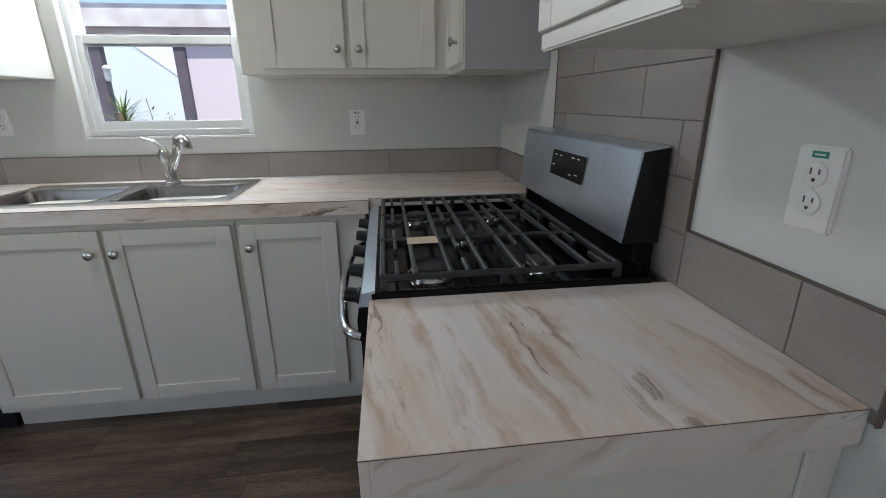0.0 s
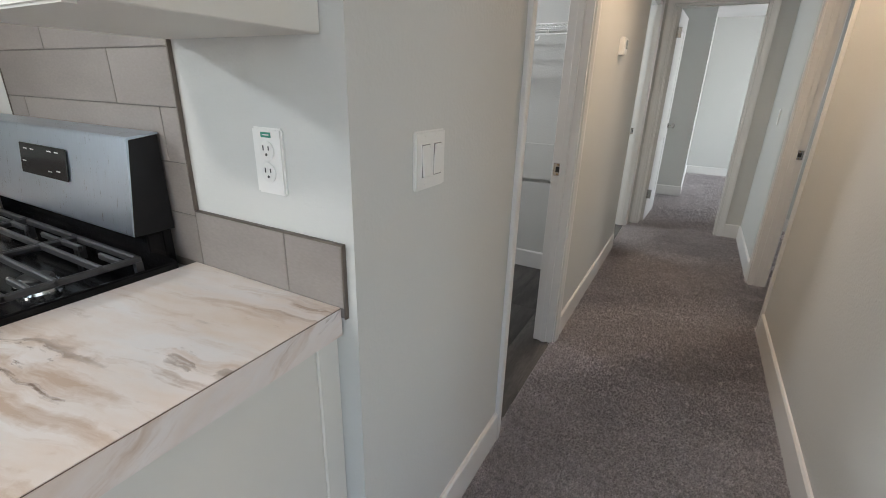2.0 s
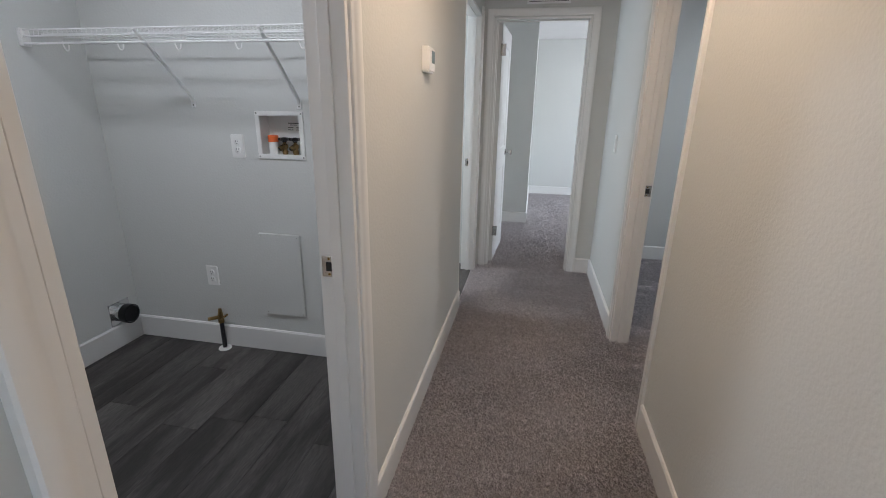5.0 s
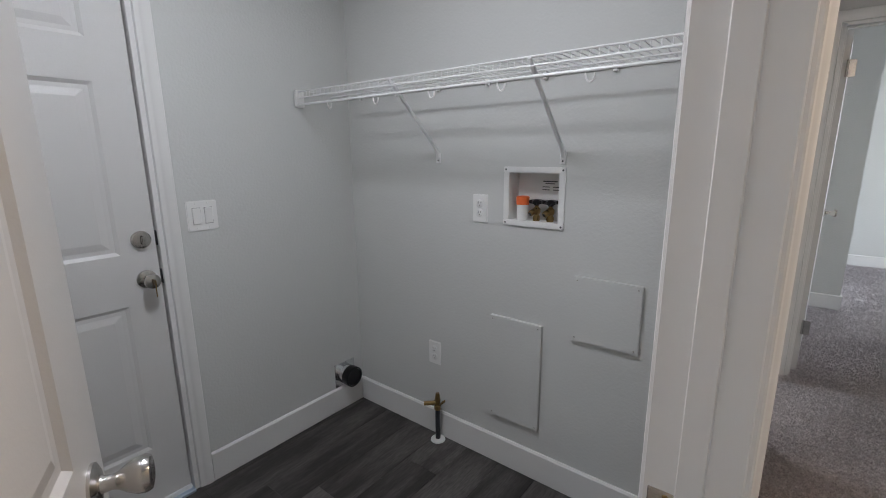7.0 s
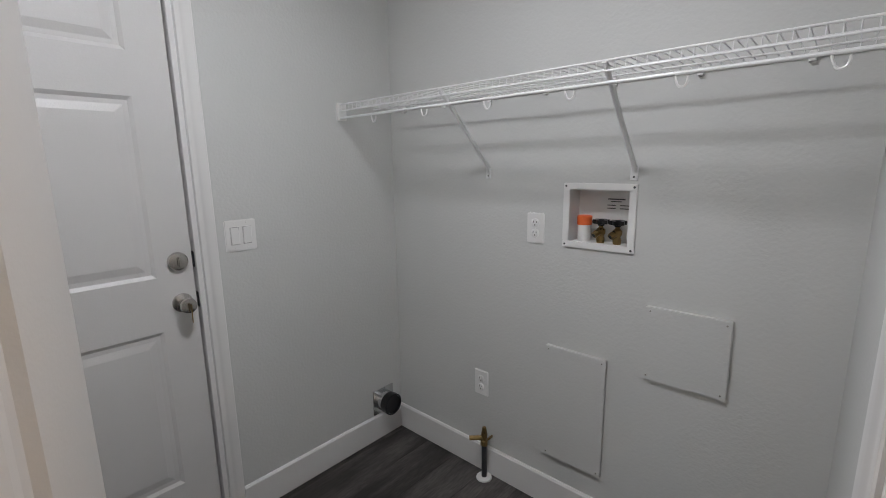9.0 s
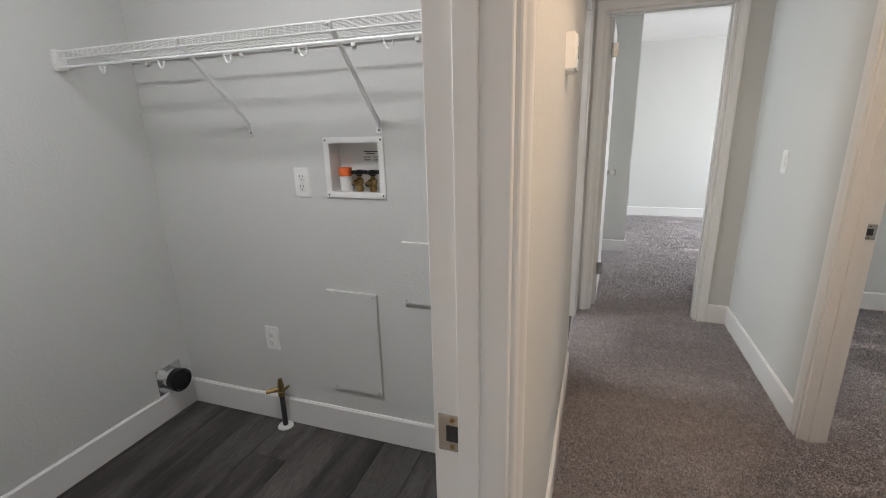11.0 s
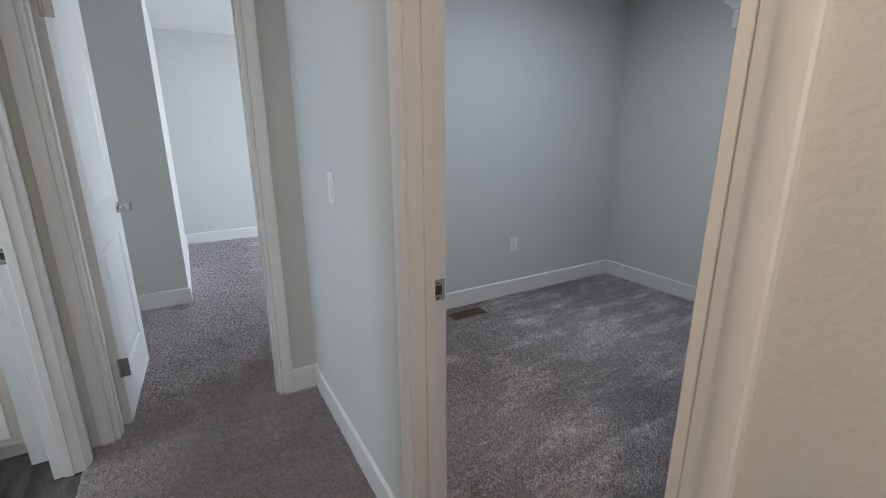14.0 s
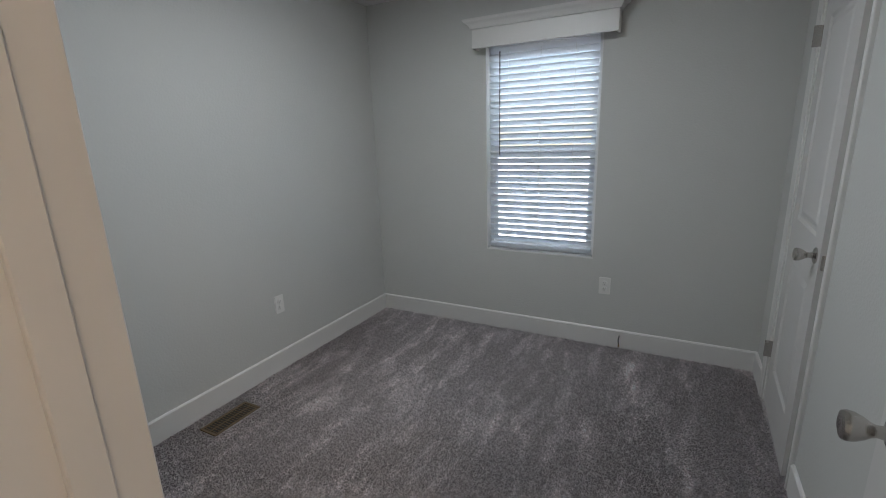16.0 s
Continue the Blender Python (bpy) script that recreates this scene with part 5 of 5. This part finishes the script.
part("cap", lathe(bmesh.new(), [(0, -0.034), (0.0255, -0.034), (0.0262, -0.004), (0.022, -0.001), (0, 0.0)], 22, pose(0.036, 0.064, 0)), ORANGE, cap, "orange plastic cap")
for y in (0.002, -0.056):
    v = part("valve_body", lathe(bmesh.new(), [(0, -0.094), (0.013, -0.094), (0.015, -0.08), (0.011, -0.07), (0.016, -0.06), (0.016, -0.047), (0.008, -0.04), (0.006, -0.028), (0, -0.028)], 18, pose(0.034, y, 0)), BRASS, wb, "brass valve body")
    part("spout", tube(bmesh.new(), smooth_path([(0.034, y, -0.056), (0.016, y + 0.006, -0.058), (0.004, y + 0.012, -0.066)]), 0.0115, 12), BRASS, v)
    part("spout_mouth", tube(bmesh.new(), [(0.005, y + 0.0115, -0.0655), (0.0028, y + 0.0126, -0.0668)], 0.0072, 12), DARK, v, "dark open hose end")
    h_ = lathe(bmesh.new(), [(0, -0.034), (0.010, -0.034), (0.012, -0.028), (0.0255, -0.026), (0.027, -0.020), (0.0255, -0.012), (0.012, -0.014), (0.008, -0.010), (0, -0.010)], 24, pose(0.034, y, 0))
    for q in h_.verts:
        ax, ay = q.co.x - 0.034, q.co.y - y
        k_ = 1 + 0.14 * math.cos(6 * math.atan2(ay, ax)) * (math.hypot(ax, ay) > 0.02)
        q.co.x, q.co.y = 0.034 + ax * k_, y + ay * k_
    part("handle", h_, BLACKP, v, "black valve handle")
for a, b, z0, z1 in ((-0.062, -0.002, 0.055, 0.059), (-0.05, -0.012, 0.047, 0.050), (-0.075, -0.045, 0.034, 0.037), (-0.03, 0.0, 0.034, 0.037), (-0.075, -0.045, 0.023, 0.026), (-0.03, 0.0, 0.023, 0.026)):
    part("print_bar", B((0.0742, 0.0752, a, b, z0, z1)), PRINT, wb)


def access_panel(y0, y1, z0, z1, label):
    p = thing("access_panel", Matrix.Translation((LX1, (y0 + y1) / 2, (z0 + z1) / 2)), label, "panel")
    w, h = (y1 - y0) / 2, (z1 - z0) / 2
    part("panel_board", B((-0.016, 0.004, -w, w, -h, h), bevel=0.002), WALL, p)
    for y in (-w + 0.014, w - 0.014):
        for z in (-h + 0.014, h - 0.014):
            part("screw", lathe(bmesh.new(), [(0, 0.0155), (0.0032, 0.0155), (0.0026, 0.017), (0, 0.0165)], 8, Matrix.Translation((0, y, z)) @ pose(0, 0, 0, 0, -90, 0)), NICKEL, p)


access_panel(1.264, 1.502, 0.235, 0.702, "wall-coloured tall access panel screwed to the laundry wall")
access_panel(0.900, 1.143, 0.682, 0.932, "wall-coloured square access panel screwed to the laundry wall")

# dryer vent and gas stub
dv = thing("dryer_vent", Matrix.Translation((3.275, LY1, 0.20)), "galvanised dryer vent stub with black duct end", "dryer vent")
part("plate", B((-0.066, 0.066, -0.006, 0, -0.066, 0.066), bevel=0.001, seg=1), CHROME, dv, "galvanised steel plate")
part("collar", lathe(bmesh.new(), [(0.046, 0), (0.052, 0.0), (0.052, 0.05), (0.046, 0.05)], 28, pose(0, 0, 0, 90, 0, 0)), CHROME, dv)
part("duct_end", lathe(bmesh.new(), [(0, 0.045), (0.055, 0.045), (0.056, 0.062), (0.055, 0.082), (0.048, 0.086), (0.046, 0.076), (0, 0.074)], 28, pose(0, 0, 0, 90, 0, 0)), BLACKP, dv, "black plastic duct cap")
gp = thing("gas_stub", Matrix.Translation((3.352, 1.772, 0.0)), "black iron gas stub with brass valve", "gas pipe")
part("floor_flange", lathe(bmesh.new(), [(0, 0.0), (0.036, 0.0), (0.034, 0.006), (0.016, 0.009), (0, 0.009)], 26), PLATE, gp, "white floor flange")
part("pipe", lathe(bmesh.new(), [(0, 0.004), (0.012, 0.004), (0.012, 0.17), (0.0, 0.17)], 16), IRON, gp)
vb = part("valve", lathe(bmesh.new(), [(0, 0.165), (0.0165, 0.165), (0.0165, 0.185), (0.012, 0.19), (0.015, 0.215), (0.011, 0.235), (0.009, 0.25), (0, 0.252)], 8), BRASS, gp, "brass gas valve")
part("outlet_branch", tube(bmesh.new(), [(0, 0, 0.20), (-0.028, 0.03, 0.20), (-0.046, 0.048, 0.20)], 0.0105, 10), BRASS, vb)
part("lever", B((-0.004, 0.03, -0.026, -0.018, 0.196, 0.208), bevel=0.002), BRASS, vb)


# ---- bath ----
vt = thing("bath_vanity", Matrix.Translation((5.205, 0.76, 0)), "white shaker bathroom vanity with white top", "vanity")
part("body", B((0.0, 0.54, 0.0, 1.2, 0.09, 0.80)), CAB, vt, smooth=False)
part("toe_kick", B((0.06, 0.54, 0.0, 1.2, 0.0, 0.09)), CAB, vt, smooth=False)
part("vanity_top", B((-0.02, 0.54, -0.005, 1.22, 0.80, 0.835), (0.50, 0.54, -0.005, 1.22, 0.835, 0.93), bevel=0.005), PLATE, vt)
for k in range(3):
    d = part("cabinet_door", shaker(0.36, 0.60), CAB, vt, smooth=False)
    d.matrix_local = pose(-0.001, 0.395 + k * 0.395, 0.13, 0, 0, -90)
# added white slab that closes the unseen window opening
structure("unseen_bath_pane", B((4.2, 5.0, 2.55, 2.56, 1.3, 2.1)), VINYLW, "unseen white pane closing an added bathroom window opening", "window")


# ---- outside the kitchen window ----
nh = thing("neighbour_house", Matrix.Identity(4), "pale blue stucco house next door with grey roof", "house")
part("wall", B((-9.0, 3.0, 9.0, 9.3, -0.55, 2.7)), STUCCO, nh, smooth=False)
part("gable_board", B((-0.9, 0.9, -0.012, 0.0, -0.15, 0.15)), VINYLW, nh, "white gable board").matrix_local = pose(-3.50, 8.999, 2.10, 0, 38, 0)
part("roof", B((-9.4, 3.4, 8.9, 12.0, 2.7, 2.85)), ROOF, nh)
pr = thing("porch", Matrix.Identity(4), "porch of the next house with dark posts and weathered fascia", "porch")
part("fascia", B((-6.0, 2.0, 5.86, 5.92, 2.08, 2.30)), FASCIA, pr, "white weathered fascia board")
part("beam", B((-6.0, 2.0, 5.94, 6.06, 2.02, 2.24)), mat("brown_beam", (0.58, 0.48, 0.46), 0.8, second=(0.66, 0.60, 0.60), scale=4, amount=1.3), pr, "worn brown beam")
part("porch_roof", B((-6.0, 2.0, 5.80, 6.10, 2.41, 2.45)), ROOF, pr)
for x in (-2.90, -2.02):
    part("post", B((x - 0.06, x + 0.06, 5.95, 6.05, -0.55, 2.02), bevel=0.006), POST, pr, "dark painted post")
lt = thing("porch_light", Matrix.Translation((-2.80, 5.93, 1.62)), "small white lantern on the porch post", "lantern")
part("housing", lathe(bmesh.new(), [(0, -0.09), (0.022, -0.09), (0.035, -0.06), (0.035, 0.03), (0.045, 0.045), (0.015, 0.08), (0, 0.08)], 12), VINYLW, lt)
solid("privacy_screen", B((-1.955, 0.5, 5.98, 6.02, -0.55, 2.015)), PINKW, "pale pink stucco panel beside the porch post", "panel")


def leaf_blade(bm, root, tip, width, sag):
    root, tip = Vector(root), Vector(tip)
    d = tip - root
    side = d.cross(Vector((0, 0, 1))).normalized() * width
    prev = None
    for k in range(5):
        t = k / 4
        p = root + d * t - Vector((0, 0, sag * t * t))
        w = side * (1 - t) * (0.6 + 1.2 * t)
        cur = (bm.verts.new(p - w), bm.verts.new(p + w + Vector((0, 0, 0.002))))
        if prev:
            bm.faces.new((prev[0], prev[1], cur[1], cur[0]))
        prev = cur


rnd = random.Random(4)
yu = thing("yucca_plant", Matrix.Translation((-2.62, 5.7, -0.55)), "spiky green yucca plant beside the porch", "plant")
part("trunk", tube(bmesh.new(), [(0, 0, 0), (0.02, 0, 0.8), (-0.01, 0, 1.75)], [0.06, 0.05, 0.04], 10), BARK, yu)
bm = bmesh.new()
for k in range(70):
    a, e = rnd.uniform(0, 6.283), rnd.uniform(-0.2, 1.35)
    r = rnd.uniform(0.22, 0.36)
    z0 = 1.68 + rnd.uniform(-0.14, 0.08)
    leaf_blade(bm, (0, 0, z0), (r * math.cos(a) * math.cos(e), r * math.sin(a) * math.cos(e), z0 + r * math.sin(e)), 0.011, rnd.uniform(0.0, 0.07))
part("crown", bm, LEAF, yu, smooth=False)


def shrub(x, y, w, h, seed, label):
    r_ = random.Random(seed)
    s_ = thing("shrub", Matrix.Translation((x, y, -0.55)), label, "shrub")
    st, lv = bmesh.new(), bmesh.new()
    for k in range(14):
        a = r_.uniform(0, 6.283)
        top_ = Vector((w * r_.uniform(0.1, 1) * math.cos(a), w * 0.5 * math.sin(a), h * r_.uniform(0.7, 1.0)))
        tube(st, [(0, 0, 0), (top_.x * 0.4, top_.y * 0.4, top_.z * 0.5), top_], [0.012, 0.008, 0.003], 5)
        for j in range(26):
            t = r_.uniform(0.35, 1.0)
            p = top_ * t + Vector((r_.uniform(-0.06, 0.06), r_.uniform(-0.06, 0.06), r_.uniform(-0.05, 0.05)))
            q = p + Vector((r_.uniform(-0.06, 0.06), r_.uniform(-0.05, 0.05), r_.uniform(-0.02, 0.06)))
            leaf_blade(lv, p, q, 0.009, 0.01)
    part("stems", st, BARK, s_)
    part("leaves", lv, LEAFD, s_, smooth=False)


shrub(-2.12, 5.6, 0.22, 1.90, 7, "loose green shrub beside the dark porch post")
shrub(-2.45, 5.55, 0.55, 1.62, 8, "low green shrub in front of the porch")

# ---- carpet pile ----
def pile(name, areas, seed, label):
    """Short leaning yarn tips over the carpet: areas of (x0, x1, y0, y1, tips per square metre)."""
    g = np.random.default_rng(seed)
    co = []
    for x0, x1, y0, y1, dens in areas:
        n = int((x1 - x0) * (y1 - y0) * dens)
        p = np.stack([g.uniform(x0, x1, n), g.uniform(y0, y1, n)], 1)
        # brushed strokes lean the yarn this way or that
        stroke = np.sin(p[:, 0] * 5.1 + 1.7 * np.sin(p[:, 1] * 2.3)) + np.sin(p[:, 1] * 4.3 + 1.9 * np.sin(p[:, 0] * 1.9 + 1.0))
        lean = np.stack([0.004 * np.tanh(2 * stroke), 0.004 * np.cos(p[:, 0] * 2.1)], 1) + g.normal(0, 0.0035, (n, 2))
        h = g.uniform(0.005, 0.010, n)
        a = g.uniform(0, 6.283, n)
        w = g.uniform(0.0022, 0.0042, n)
        d = np.stack([np.cos(a) * w, np.sin(a) * w], 1)
        base0 = np.column_stack([p - d, np.full(n, -0.003)])
        base1 = np.column_stack([p + d, np.full(n, -0.003)])
        t0 = np.column_stack([p + lean - d * 0.8, h])
        t1 = np.column_stack([p + lean + d * 0.8, h])
        co.append(np.stack([base0, base1, t1, t0], 1).reshape(-1, 3))
    co = np.concatenate(co)
    n = len(co) // 4
    me = bpy.data.meshes.new(name)
    me.vertices.add(4 * n)
    me.vertices.foreach_set("co", co.ravel())
    me.loops.add(4 * n)
    me.loops.foreach_set("vertex_index", np.arange(4 * n))
    me.polygons.add(n)
    me.polygons.foreach_set("loop_start", np.arange(0, 4 * n, 4))
    me.update(calc_edges=True)
    me.materials.append(CARPET)
    return tagged(new(name, me), label, "carpet pile", kind="stuff")


pile("carpet_pile", [(XK + 0.03, HX, YS + 0.014, 0.53, 42000), (D_BED[0] + 0.02, D_BED[1] - 0.02, YS - T, YS + 0.014, 42000), (D_LAU[0] + 0.02, D_LAU[1] - 0.02, 0.53, 0.553, 42000), (D_BATH[0] + 0.02, D_BATH[1] - 0.02, 0.53, 0.553, 42000), (BX0 + 0.014, 5.475, BY0 + 0.014, YS - T, 36000), (5.475, BX1 - 0.014, BY0 + 0.014, -1.82, 36000), (5.475, BX1 - 0.014, -1.54, YS - T, 36000), (5.607, BX1 - 0.014, -1.82, -1.54, 36000), (HX, HX + T, D_END[0] + 0.02, D_END[1] - 0.02, 30000), (HX + T, 6.88, -1.2, 0.62, 18000), (6.88, XE - 0.014, -1.5, 0.11, 12000)], 5, "grey-brown cut pile carpet yarn with brushed strokes")

# ---- vinyl planks, laid last ----
def planks(x0, x1, y0, y1, z, material, name, label, seed):
    f = thing(name, Matrix.Identity(4), label, "floor", kind="structure")
    r_ = random.Random(seed)
    w, y, meshes = 0.178, y0, {}
    while y < y1 - 0.01:
        yb = min(y + w, y1)
        x = x0 - r_.uniform(0, 1.1)
        while x < x1:
            a, b = max(x, x0), min(x + 1.22, x1)
            if b - a > 0.03:
                bm = B((a, b - 0.0012, y, yb - 0.0012, z - 0.006, z), bevel=0.0007, seg=1)
                part("plank", bm, material, f, smooth=False)
            x += 1.22
        y += w
    return f


planks(XK + T, 3.40, 0.557, LY1 + 0.02, -0.002, PLANKG, "floor_laundry", "dark grey wood-look vinyl plank floor", 11)
planks(3.51, 5.75, 0.557, 2.45, -0.002, PLANKG, "floor_bath", "dark grey wood-look vinyl plank floor", 12)
planks(-2.6, XK - 0.001, 0.30, 2.0, -0.002, PLANKB, "floor_kitchen", "brown wood-look vinyl plank floor", 13)

for ob in scene.objects:
    if ob.parent is None and "category" in ob:
        kind_name = ob.name.split(".")[0]
        for key, group in (("wall_outlet", "white wall outlets"), ("light_switch", "white light switches"), ("upper_cabinet", "white kitchen wall cabinets"), ("base_cabinet", "white kitchen base cabinets"), ("access_panel", "laundry access panels"), ("strike_plate", "door strike plates"), ("shrub", "shrubs by the porch")):
            if kind_name == key:
                tagged(ob, group=group)
